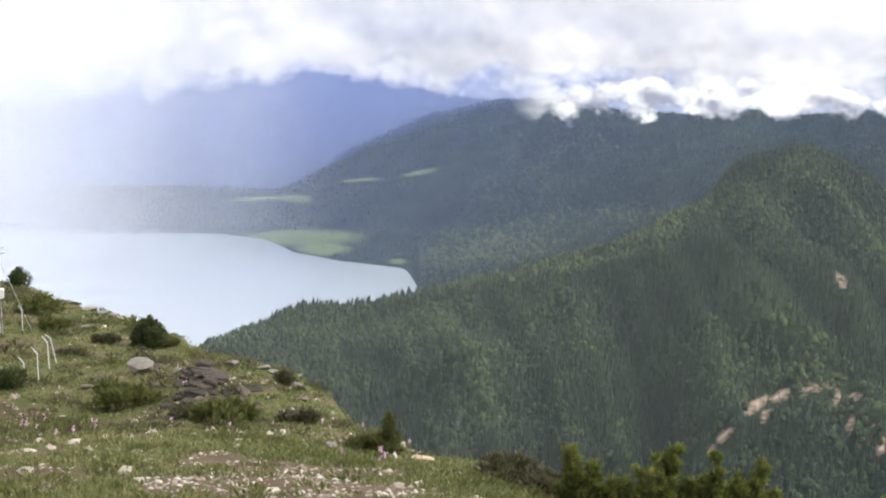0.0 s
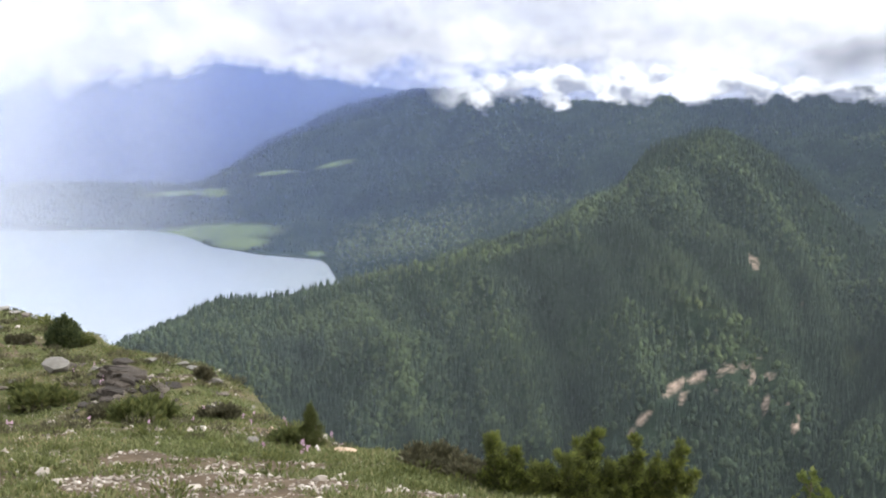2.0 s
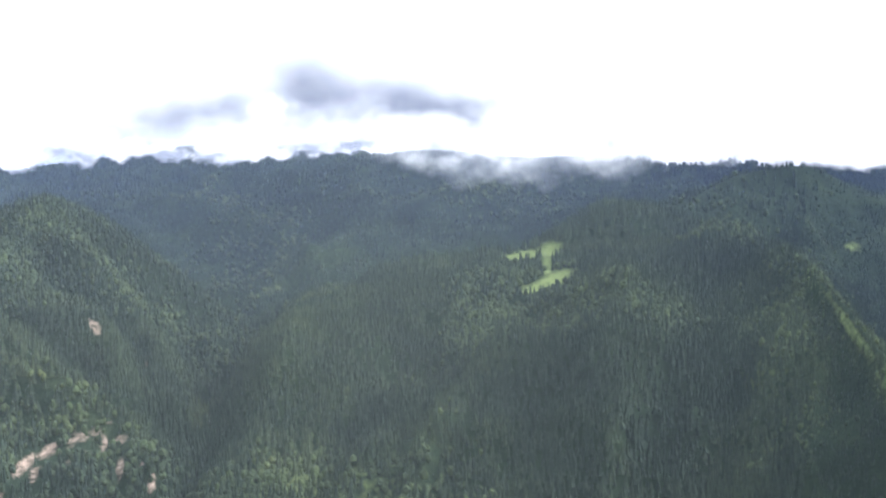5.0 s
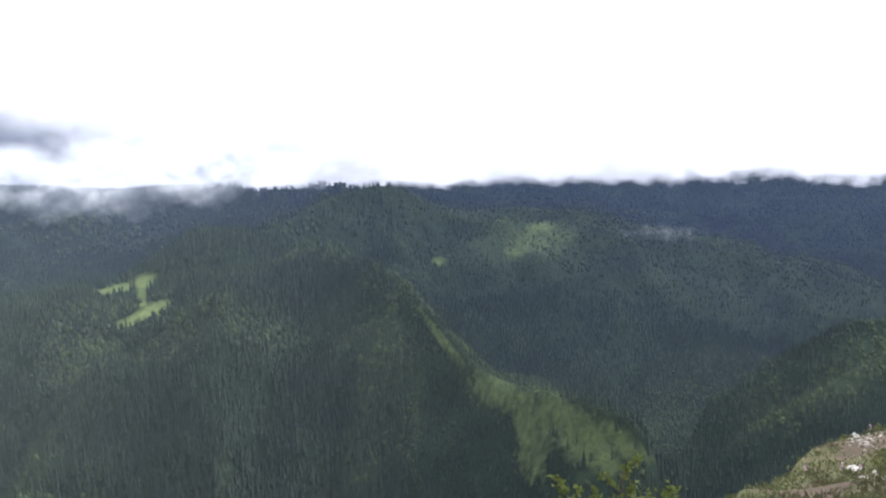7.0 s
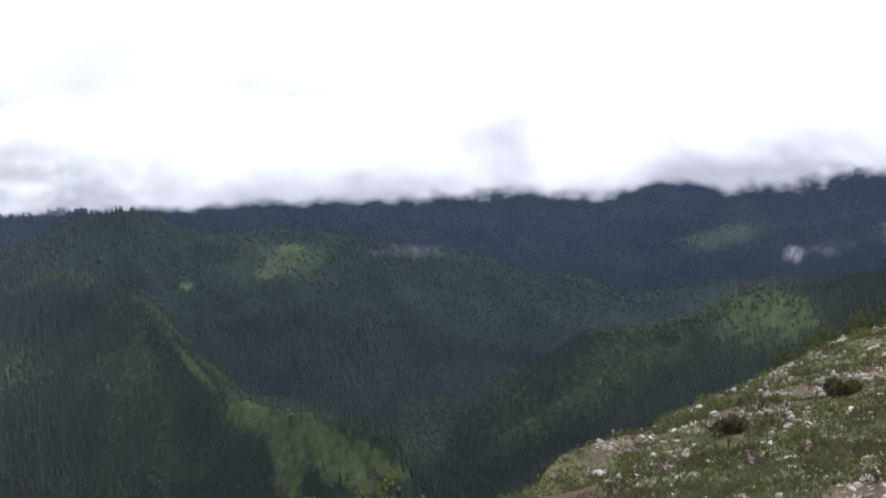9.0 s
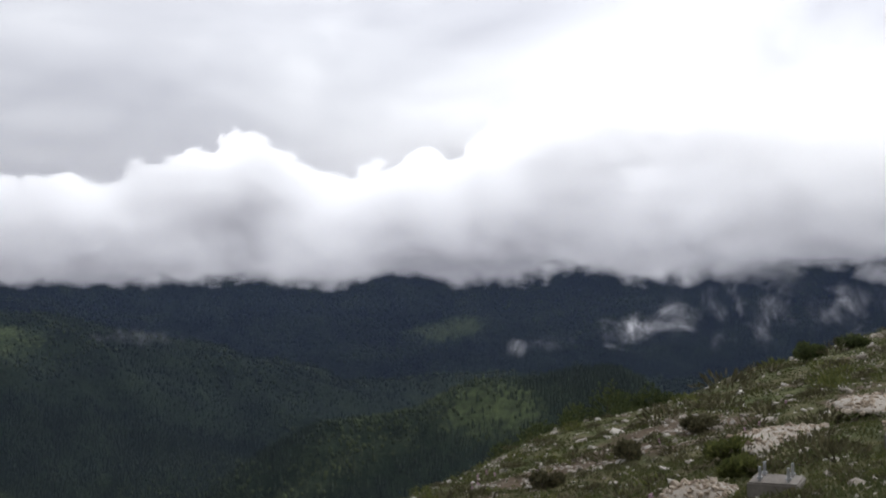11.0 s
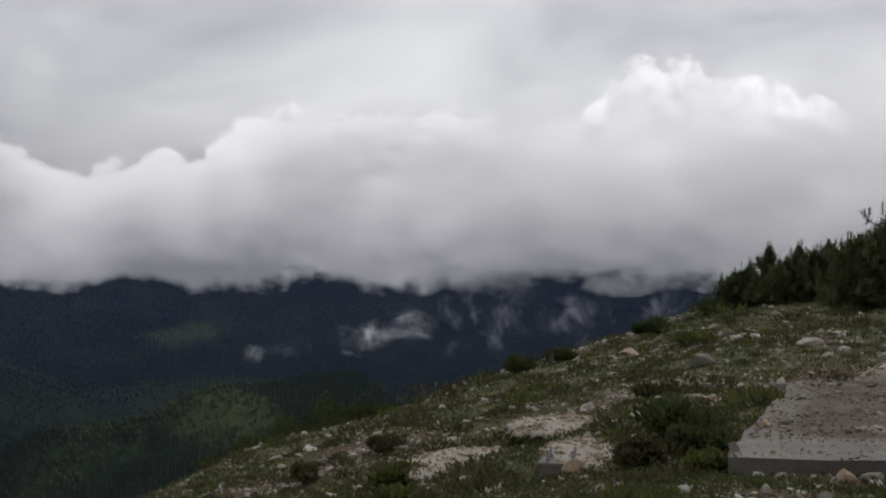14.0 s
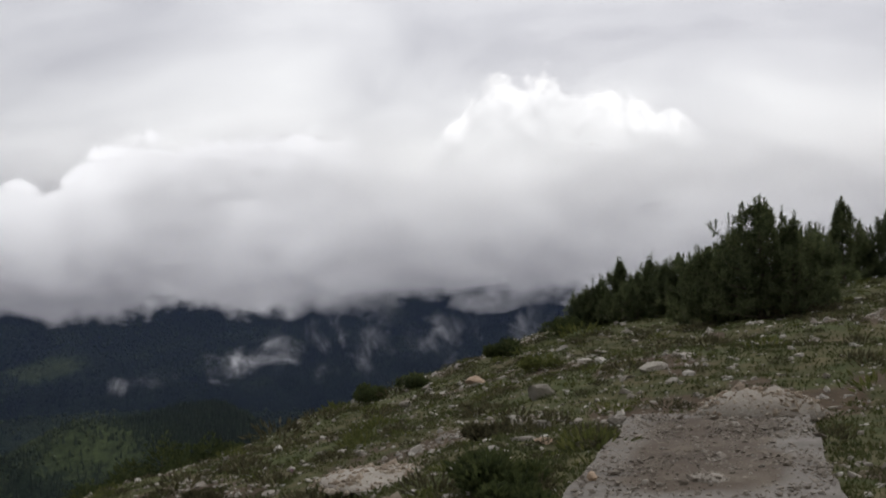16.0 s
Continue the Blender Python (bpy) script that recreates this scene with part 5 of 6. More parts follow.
def juniper(p, w, h, seed, spires, label):
    """An upright juniper: several ragged plumes with drooping sprays and bright tips."""
    rng = np.random.default_rng(seed)
    ob = thing("juniper_bush", Matrix.Translation(p), label, "juniper", "junipers before the lookout")
    bm = bmesh.new()
    side = Vector((math.cos(radians(13)), -math.sin(radians(13)), 0))
    back = Vector((side.y, -side.x, 0))
    P, D, T, TD = [], [], [], []
    spread = list(spires)
    for off, top, lean, rad in spires:
        for _ in range(3):
            spread.append((off + rng.uniform(-0.12, 0.12), top * rng.uniform(0.62, 0.98), lean + rng.uniform(-0.2, 0.2), rad * rng.uniform(0.3, 0.55)))
    for off, top, lean, rad in spread:
        base = side * off * 0.75 + back * rng.uniform(-0.25, 0.25) * w * 0.4
        tip = side * (off + lean) + Vector((0, 0, top)) + back * rng.uniform(-0.15, 0.15)
        tube(bm, base - Vector((0, 0, 0.1)), tip * 0.9 + base * 0.1, 0.03, 0.006, 6)
        rad = rad * 0.72
        n = int(800 * rad / 0.12)
        t = rng.random(n) ** 0.8
        ax = np.array(base)[None] * (1 - t[:, None]) + np.array(tip)[None] * t[:, None]
        a = rng.uniform(0, 6.283, n)
        wide = rad * 0.75 * rng.uniform(0.2, 1.0, n) * (1.1 - 0.8 * t)
        out = np.stack([np.cos(a), np.sin(a), np.zeros(n)], -1)
        P.append(ax + out * wide[:, None])
        D.append(out * 0.7 + np.array([0, 0, 0.9]) + rng.normal(size=(n, 3)) * 0.4)
        for _ in range(int(20 * top)):
            t0 = rng.uniform(0.12, 0.97)
            root = np.array(base) * (1 - t0) + np.array(tip) * t0
            a = rng.uniform(0, 6.283)
            long = (0.05 + rad) * rng.uniform(0.8, 2.0) * (1.2 - 0.75 * t0)
            d0 = np.array([math.cos(a), math.sin(a), rng.uniform(0.7, 2.2)])
            d0 /= np.linalg.norm(d0)
            k = int(130 * long / 0.15) + 24
            u = rng.random(k)[:, None]
            q = root + d0 * u * long - np.array([0, 0, 1]) * u ** 3 * long * rng.uniform(0.0, 0.35)
            q = q + rng.normal(size=(k, 3)) * 0.02 * (1.2 - u)
            P.append(q)
            D.append(d0 * 0.9 + rng.normal(size=(k, 3)) * 0.5 + np.array([0, 0, 0.15]))
            e = u[:, 0] > 0.4
            T.append(q[e])
            TD.append(d0 * 1.1 + rng.normal(size=(int(e.sum()), 3)) * 0.4)
    P, D, T, TD = (np.concatenate(x) for x in (P, D, T, TD))
    v, f = sprigs(P, D, rng.uniform(0.035, 0.075, len(P)), rng.uniform(0.005, 0.009, len(P)), rng)
    part("stems", bm, BARK, ob)
    part("foliage", mesh_of("foliage", v, f, False), NEEDLES["juniper"], ob)
    v, f = sprigs(T, TD, rng.uniform(0.035, 0.08, len(T)), rng.uniform(0.004, 0.007, len(T)), rng)
    part("young_growth", mesh_of("young_growth", v, f, False), NEEDLES["shoots"], ob, "bright yellow-green shoot tips")
    return ob


def sapling(p, h, seed, label, leaves=160, spread=0.22):
    """A thin young tree: a bare stem, a few twigs and a loose head of small leaves."""
    rng = np.random.default_rng(seed)
    ob = thing("sapling", Matrix.Translation(p), label, "sapling", "saplings below the brow")
    bm = bmesh.new()
    tube(bm, (0, 0, -0.1), (0.02, 0, h * 0.85), 0.012, 0.005, 6)
    P, D = [], []
    for k in range(9):
        z = h * (0.35 + 0.55 * k / 9)
        a = rng.uniform(0, 6.283)
        reach = spread * h * rng.uniform(0.5, 1.1) * (1.15 - 0.6 * k / 9)
        e = np.array([math.cos(a) * reach, math.sin(a) * reach, z + 0.14 * h])
        tube(bm, (0.01, 0, z), e, 0.005, 0.003, 4)
        n = leaves // 9
        t = rng.uniform(0.35, 1.1, (n, 1))
        P.append(np.array([0.01, 0, z]) * (1 - t) + e * t + rng.normal(size=(n, 3)) * 0.02)
        D.append(rng.normal(size=(n, 3)) + np.array([0, 0, 0.6]))
    P, D = np.concatenate(P), np.concatenate(D)
    v, f = sprigs(P, D, rng.uniform(0.04, 0.07, len(P)), rng.uniform(0.012, 0.02, len(P)), rng)
    part("stem", bm, BARK, ob)
    part("leaves", mesh_of("leaves", v, f, False), LEAF, ob)
    return ob


def pine(p, h, w, seed, label, tufts=1.0, shade="pine", size=1.0, full=1.0):
    """A young pine: whorls of rising limbs, each ending in an upright brush of needles."""
    rng = np.random.default_rng(seed)
    ob = thing("pine_tree", Matrix.Translation(p) @ Matrix.Diagonal((size, size, size, 1)), label, "pine tree", "young pines on the hilltop")
    bm, wood = bmesh.new(), bmesh.new()
    tube(bm, (0, 0, -0.2), (0.02 * h, 0, h * 0.93), 0.03 * h, 0.008, 8)
    P, D, L = [], [], []

    def brush(a, b, n, spread=0.6, long=1.0):
        t = rng.random((n, 1))
        d = np.array(b) - np.array(a)
        d = d / np.linalg.norm(d)
        P.append(np.array(a) * (1 - t) + np.array(b) * t)
        D.append(d * 0.9 + rng.normal(size=(n, 3)) * spread)
        L.append(rng.uniform(0.1, 0.18, n) * long)

    whorls = max(7, int(h / 0.22))
    for k in range(whorls):
        f = k / (whorls - 1)
        z = h * (0.03 + 0.8 * f)
        reach = w * 0.5 * (full * (1 - f ** 1.8) ** 0.8 + (1 - full) * (1 - f)) + 0.06
        count = 8 if f < 0.75 else 5
        for j in range(count):
            a = 2 * math.pi * (j + rng.random() * 0.8) / count + k
            q = reach * rng.uniform(0.4, 1.25)
            rise = (0.25 + 0.7 * f * full) * q
            p0 = np.array([0, 0, z])
            p1 = np.array([math.cos(a) * q * 0.65, math.sin(a) * q * 0.65, z + rise * 0.4])
            p2 = np.array([math.cos(a) * q, math.sin(a) * q, z + rise])
            tube(wood, p0, p1, 0.01 + 0.006 * h * (1 - f), 0.007, 4)
            tube(wood, p1, p2, 0.007, 0.005, 4)
            brush(p0 * 0.8 + p1 * 0.2, p1, int(16 * tufts), 1.0, 1.3)
            brush(p1, p2, int(44 * tufts), 0.8, 1.1)
            up = p2 + np.array([rng.uniform(-0.04, 0.04), rng.uniform(-0.04, 0.04), rng.uniform(0.1, 0.26) + 0.25 * f * rng.random() * full])
            brush(p2, up, int((26 + 12 * f) * tufts), 0.28, 0.75)
            for _ in range(3):
                s = p1 + (p2 - p1) * rng.random() + np.array([rng.uniform(-0.3, 0.3) * q, rng.uniform(-0.3, 0.3) * q, 0])
                brush(s, s + np.array([0, 0, rng.uniform(0.08, 0.2)]), int(26 * tufts), 0.7, 1.0)
    brush((0.02 * h, 0, h * 0.85), (0.02 * h, 0, h * 0.97), int(40 * tufts), 0.4)
    P, D, L = np.concatenate(P), np.concatenate(D), np.concatenate(L)
    v, f = sprigs(P, D, L, rng.uniform(0.05, 0.075, len(P)) * L, rng)
    part("trunk", bm, BARK, ob)
    tagged(part("limbs", wood, BARK, ob), kind="stuff")
    tagged(part("needles", mesh_of("needles", v, f, False), NEEDLES[shade], ob), kind="stuff")
    return ob


# ---- western hillside: rocks, outcrop, mast, fence, shrubs ----
def ledge_block(seed):
    """A cracked slab of bedded rock: an uneven many-sided plate with broken edges."""
    rng = np.random.default_rng(seed)
    k = 7
    a = np.sort(rng.uniform(0, 6.283, k) * 0.35 + np.arange(k) * 6.283 / k * 0.65)
    out = np.stack([np.cos(a), np.sin(a) * 0.7], -1) * rng.uniform(0.6, 1.1, (k, 1))
    rings = [np.column_stack([out * q, np.full(k, z) + rng.normal(size=k) * 0.03]) for q, z in ((0.9, -0.3), (1.03, -0.12), (0.96, 0.1), (1.0, 0.22), (0.86, 0.3))]
    v = np.concatenate(rings + [np.array([[0, 0, 0.33]])])
    f = [(i * k + j, i * k + (j + 1) % k, (i + 1) * k + (j + 1) % k) for i in range(4) for j in range(k)]
    f += [(i * k + j, (i + 1) * k + (j + 1) % k, (i + 1) * k + j) for i in range(4) for j in range(k)]
    f += [(4 * k + j, 4 * k + (j + 1) % k, 5 * k) for j in range(k)]
    me = mesh_of("slab", v, f, False)
    me.materials.append(LEDGE)
    return me


def outcrop():
    """The ledge on the brow: cracked brown slabs bedded in leaning layers that step out of the turf."""
    rng = random.Random(4)
    c = spot(-6.9, -13.3, 20)
    ob = thing("rock_outcrop", Matrix.Translation(c), "brown layered rock ledge breaking out of the grassy brow", "rock outcrop")
    shapes = [ledge_block(200 + k) for k in range(8)]
    foot = spot(-6.8, -14.5, 18)
    out = Vector((foot.x, foot.y, 0)).normalized()
    across = Vector((out.y, -out.x, 0))
    for k in range(96):
        core = k < 40
        if core:
            # courses of slabs, each set back a little over the one below
            course = k % 8
            s = rng.uniform(0.16, 0.3)
            pos = foot - c + out * (0.16 * course - 0.1) + across * (rng.gauss(0, 0.2 - 0.01 * course) - 0.03 * course) + Vector((0, 0, 0.06 * course - 0.27 + rng.uniform(-0.03, 0.03)))
            tall = rng.uniform(0.55, 1.0)
        else:
            az, el = rng.uniform(-9.6, -3.0), rng.uniform(-15.4, -13.0)
            s, tall = rng.uniform(0.1, 0.24), rng.uniform(0.4, 0.9)
            pos = spot(az, el, 18) - c + Vector((0, 0, -0.02))
        st = new("slab", rng.choice(shapes))
        st.parent = ob
        st.matrix_local = Matrix.Translation(pos) @ pose(0, 0, 0, rng.uniform(4, 22), rng.uniform(2, 14), rng.uniform(-40, 40)) @ Matrix.Diagonal((s * 1.25, s, s * tall, 1))
    return ob


outcrop()
rock(spot(-10.1, -13.4, 20), 0.62, "grey", 0.75, 20, (0, 12), "large rounded grey boulder in the grass")
for az, el, size, kind, flat in ((-7.9, -12.3, 0.75, "dark", 0.75), (-7.3, -12.4, 0.4, "dark", 0.5), (-6.3, -13.2, 0.45, "grey", 0.3), (-5.0, -13.35, 0.4, "grey", 0.3), (-4.4, -13.5, 0.42, "grey", 0.3),
                                 (-3.6, -14.2, 0.4, "grey", 0.5), (-3.2, -14.6, 0.25, "dark", 0.5), (-2.0, -15.2, 0.2, "grey", 0.5), (-1.0, -16.3, 0.2, "tan", 0.75), (-1.9, -16.7, 0.17, "grey", 0.75),
                                 (-12.3, -10.75, 0.8, "grey", 0.3), (-11.8, -10.85, 0.7, "grey", 0.3), (-11.3, -11.0, 0.7, "dark", 0.3), (-12.9, -10.5, 0.6, "grey", 0.3), (-13.2, -10.4, 0.5, "dark", 0.5),
                                 (-11.0, -11.15, 0.5, "grey", 0.3), (-10.7, -11.2, 0.35, "dark", 0.5), (-12.5, -11.5, 0.4, "grey", 0.5), (-16.8, -9.9, 0.8, "grey", 0.3), (-9.2, -13.2, 0.3, "dark", 0.5),
                                 (-8.6, -13.4, 0.3, "grey", 0.5), (-9.6, -14.2, 0.3, "dark", 0.3), (-12, -13.8, 0.25, "grey", 0.5), (-12.4, -14.3, 0.35, "dark", 0.3), (-5.8, -14.4, 0.4, "dark", 0.5), (-7.6, -14.6, 0.35, "dark", 0.5)):
    rock(spot(az, el, 12), size, kind, flat, az * 37 % 180, (0, (az * 13) % 20 - 8))
rock(spot(2.1, -17.1, 8), 0.3, "tan", 0.3, 10, (0, 10), "pale tan flat-topped stone on the brow")


def mast():
    p = spot(-15.85, -11.9, 24)
    d = math.hypot(p.x, p.y)
    h = (math.tan(radians(11.9)) - math.tan(radians(6.2))) * d
    ob = thing("mast", Matrix.Translation(p), "thin grey steel mast with a small white instrument box", "mast")
    side = Vector((math.cos(radians(-16)), -math.sin(radians(-16)), 0))
    for off, top, rad in ((0.0, 0.62, 0.024), (0.07, 1.0, 0.013)):
        bm = bmesh.new()
        tube(bm, side * off * 0.8 - Vector((0, 0, 0.3)), side * (off * 0.5 - 0.2) + Vector((0, 0, h * top)), rad, rad * 0.8, 8)
        part("pole", bm, STEEL, ob)
    bm = bmesh.new()
    tube(bm, side * -0.12 + Vector((0, 0, h * 0.62)), side * -0.32 + Vector((0, 0, h * 0.99)), 0.012, 0.008, 6)
    part("antenna_rod", bm, STEEL, ob)
    for z in (0.3, 0.6, 0.64):
        bm = bmesh.new()
        tube(bm, side * -0.12 + Vector((0, 0, h * z)), side * 0.1 + Vector((0, 0, h * z)), 0.022, None, 6)
        part("clamp", bm, STEEL, ob)
    bm = bmesh.new()
    box(bm, side * -0.02 + Vector((0, 0, h * 0.315)) - Vector((p.x, p.y, 0)).normalized() * 0.12, (0.21, 0.13, 0.27), 0.015, Matrix.Rotation(radians(16), 4, "Z"))
    bx = part("instrument_box", bm, WHITE, ob, "small white weatherproof box")
    bm = bmesh.new()
    box(bm, side * -0.02 + Vector((0, 0, h * 0.315)) - Vector((p.x, p.y, 0)).normalized() * 0.187, (0.17, 0.012, 0.22), 0.004, Matrix.Rotation(radians(16), 4, "Z"))
    part("lid", bm, POST, bx)
    bm = bmesh.new()
    tube(bm, side * 0.9 + Vector((0, 0, -0.1)), side * -0.1 + Vector((0, 0, h * 0.6)), 0.006, None, 5)
    part("guy_wire", bm, STEEL, ob)
    return ob


mast()


def fence_post(az, el, h, lean):
    p = spot(az, el, 18)
    ob = thing("fence_post", Matrix.Translation(p) @ pose(0, 0, 0, 0, lean, 14), "pale grey fence post with a cranked top, standing without wire", "fence post", "cranked fence posts on the slope")
    bm = bmesh.new()
    box(bm, (0, 0, h * 0.5 - 0.1), (0.024, 0.024, h + 0.2), 0.004)
    part("upright", bm, POST, ob)
    bm = bmesh.new()
    tube(bm, (0, 0, h - 0.01), (-0.1, 0, h + 0.13), 0.012, 0.01, 6)
    part("arm", bm, POST, ob)


for az, el, h, lean in ((-13.65, -12.95, 0.85, -12), (-13.95, -13.45, 0.8, -4), (-14.4, -13.95, 0.75, -2), (-14.95, -13.6, 0.45, -4), (-15.0, -11.6, 0.9, -2), (-18.6, -11.5, 1.0, 0), (-16.6, -11.1, 0.9, 2)):
    fence_post(az, el, h * 0.72, lean)


def shelter():
    p = spot(-19.15, -13.7, 15)
    ob = thing("shelter", Matrix.Translation(p) @ pose(0, 0, 0, 0, 0, 19) @ Matrix.Diagonal((1.2, 1.2, 1.5, 1)), "white tarpaulin shelter pitched on the slope", "tent")
    bm = bmesh.new()
    n = 10
    for s in (-1, 1):
        grid = [[bm.verts.new((s * (0.08 + 0.72 * (k / n) ** 1.15) + 0.02 * math.sin(5 * j + k), -0.8 + 1.6 * j / 6, 1.45 * (1 - k / n) - 0.03 * math.sin(3.1 * k / n) + 0.015 * math.sin(4 * j))) for k in range(n + 1)] for j in range(7)]
        for j in range(6):
            for k in range(n):
                bm.faces.new((grid[j][k], grid[j][k + 1], grid[j + 1][k + 1], grid[j + 1][k]))
    bmesh.ops.solidify(bm, geom=bm.faces[:], thickness=0.012)
    part("canvas", bm, CANVAS, ob)
    bm = bmesh.new()
    tube(bm, (0, -0.85, 1.42), (0, 0.85, 1.42), 0.03)
    part("ridge_pole", bm, STEEL, ob)
    for y in (-0.8, 0.8):
        bm = bmesh.new()
        tube(bm, (0, y, -0.15), (0, y, 1.42), 0.025)
        part("tent_pole", bm, STEEL, ob)


shelter()
for az, el, w, h, n, shade, lab in (
        (-18.2, -9.7, 6.0, 3.0, 4200, "dark", "broad dark green juniper scrub on the hill crest"), (-15.1, -9.75, 1.5, 1.35, 900, "dark", "small dark round juniper on the skyline"),
        (-14.2, -11.0, 2.2, 1.0, 1100, "green", "low green juniper mat on the slope"), (-13.9, -11.45, 1.5, 0.5, 600, "green", "low green juniper mat on the slope"),
        (-17.1, -13.9, 1.6, 0.95, 1900, "green", "green spreading juniper below the mast"), (-15.7, -14.1, 1.5, 0.8, 1300, "dark", "dark green spreading juniper below the mast"),
        (-18.3, -13.6, 1.3, 0.8, 800, "green", "yellow-green shrub beside the dark juniper"), (-9.65, -12.35, 1.4, 1.3, 1800, "dark", "dark green round juniper on the brow"),
        (-8.9, -12.35, 0.7, 0.4, 500, "green", "small green shrub on the brow"), (-10.7, -14.9, 1.5, 0.9, 1100, "green", "yellow-green grassy shrub on the slope"),
        (-6.6, -15.7, 1.3, 0.8, 1200, "green", "dull green shrub at the foot of the ledge"), (-4.1, -13.95, 0.45, 0.4, 500, "heath", "small brown-green tuft beside slabs"),
        (-8.0, -15.3, 0.9, 0.35, 600, "heath", "brown heath shrub below the ledge"), (-3.4, -15.6, 0.7, 0.4, 600, "heath", "grey-green heath shrub on the bank"), (-11.6, -12.1, 1.0, 0.35, 500, "heath", "low brown heath shrub"),
        (-13.0, -12.6, 1.0, 0.3, 400, "heath", "low brown heath shrub"), (-17.6, -12.2, 1.6, 0.5, 600, "heath", "low brown heath shrub"), (-19.6, -11.0, 1.8, 0.8, 700, "heath", "brown heath scrub near the crest")):
    shrub("juniper_shrub" if "juniper" in lab else "heath_shrub", spot(az, el, 12), w * 0.75, h * (0.75 if el > -12.6 else 0.55), n, shade, lab, int(abs(az * 100)), sprig=0.14 if abs(w) > 1 else 0.1)
shrub("heath_shrub", spot(5.6, -17.9, 8), 0.8, 0.28, 1800, "heath", "brown-green dwarf shrub on the brow", 55, 9, 0.06)
shrub("heath_shrub", spot(7.0, -18.2, 8), 0.6, 0.2, 1100, "heath", "brown-green dwarf shrub on the brow", 56, 7, 0.06)
pine(spot(0.6, -16.95, 10), 2.2, 1.5, 61, "young green fir standing at the edge of the brow", 1.0, "green", 0.25, 0.0)
shrub("heath_shrub", spot(-0.2, -16.9, 10), 0.5, 0.22, 600, "green", "low green shrub beside the young fir", 62, 6, 0.06)
JP = Vector((9.6 * math.sin(radians(13)), 9.6 * math.cos(radians(13)), EYE - 9.6 * math.tan(radians(21.2))))
juniper(JP, 1.4, 0.95, 71, [(-0.66, 0.93, -0.1, 0.09), (-0.52, 0.8, -0.02, 0.1), (-0.34, 0.74, -0.05, 0.11), (-0.17, 0.8, 0.02, 0.1), (-0.02, 0.94, 0.05, 0.09), (0.12, 0.74, 0.03, 0.11), (0.24, 0.98, 0.12, 0.065), (0.33, 0.76, 0.02, 0.1),
                            (0.48, 0.7, 0.06, 0.09), (0.62, 0.94, 0.06, 0.085), (-0.6, 0.5, 0, 0.15), (-0.42, 0.55, 0, 0.17), (-0.26, 0.6, 0, 0.17), (-0.1, 0.58, 0, 0.17), (0.06, 0.6, 0, 0.17), (0.2, 0.56, 0, 0.17), (0.36, 0.56, 0, 0.17), (0.52, 0.52, 0, 0.16)],
        "bushy yellow-green juniper with ragged plumes below the brow")
JQ = Vector((9.2 * math.sin(radians(19.5)), 9.2 * math.cos(radians(19.5)), EYE - 9.2 * math.tan(radians(22.5))))
juniper(JQ, 1.0, 0.6, 72, [(-0.35, 0.66, 0.0, 0.09), (-0.1, 0.56, -0.1, 0.1), (0.15, 0.6, 0.05, 0.09), (0.36, 0.58, 0.1, 0.08)], "low yellow-green juniper sprays below the brow")
for az, top, h, lab in ((22.5, -16.9, 0.75, "thin yellow-green sapling with sparse leaves"), (23.4, -17.6, 0.7, "thin yellow-green sapling with sparse leaves"), (57.0, -15.0, 1.0, "thin young tree with yellow-green leaves"), (59.4, -14.0, 1.2, "thin young tree with yellow-green leaves"), (58.3, -15.6, 0.9, "thin young tree with yellow-green leaves"), (61.2, -15.4, 0.8, "thin young tree with yellow-green leaves")):
    r = 10.5
    p = Vector((r * math.sin(radians(az)), r * math.cos(radians(az)), EYE + r * math.tan(radians(top)) - h))
    sapling(p, h, int(az * 10), lab)

# ---- eastern hillside: shrubs, pines, rubble, footing, concrete strip ----
for az, el, r, w, h, shade in ((80.0, -9.8, 41, 4.0, 1.5, "dark"), (81.8, -9.1, 43, 4.0, 1.9, "dark"), (83.2, -8.6, 45, 3.5, 1.6, "dark"), (78.3, -10.2, 40, 3.0, 1.0, "dark"), (84.6, -8.2, 45, 2.5, 0.8, "dark")):
    p = Vector((r * math.sin(radians(az)), r * math.cos(radians(az)), EYE + r * math.tan(radians(el)) - 0.4))
    shrub("juniper_shrub", p, w, h, 1600, shade, "dark green scrub just below the brow", int(az * 10), 9, 0.16)
for here, az, el, w, h, n, shade in (
        (last, 88.3, -6.8, 1.7, 0.6, 900, "dark"), (last, 90.0, -6.3, 1.4, 0.45, 800, "dark"), (last, 94.2, -5.0, 1.6, 0.6, 1000, "dark"), (last, 96.6, -4.1, 1.7, 0.6, 1000, "dark"), (last, 95.9, -5.6, 1.2, 0.35, 800, "green"),
        (later, 95.7, -9.2, 1.1, 0.26, 2000, "dark"), (later, 96.6, -10.0, 0.8, 0.2, 1300, "dark"), (later, 94.8, -7.6, 0.8, 0.14, 1000, "heath"), (later, 97.3, -10.8, 0.5, 0.12, 700, "green"), (later, 94.2, -10.6, 0.5, 0.2, 700, "heath"),
        (spot, 88.0, -11.0, 0.5, 0.17, 900, "green"), (spot, 83.0, -10.5, 0.7, 0.22, 700, "heath"), (spot, 79.5, -11.5, 0.6, 0.2, 600, "heath"), (spot, 86.0, -9.3, 0.8, 0.22, 700, "heath"), (spot, 75.0, -13.0, 0.5, 0.2, 500, "heath"), (spot, 87.6, -10.3, 0.7, 0.2, 700, "green")):
    shrub("heath_shrub" if shade != "dark" else "juniper_shrub", here(az, el), w, h, n, shade, {"dark": "low dark juniper cushion in stony turf", "green": "low green cushion shrub in stony turf", "heath": "low brown heath cushion in stony turf"}[shade], int(az * 100), 7, 0.07 if w < 1.3 else 0.12)
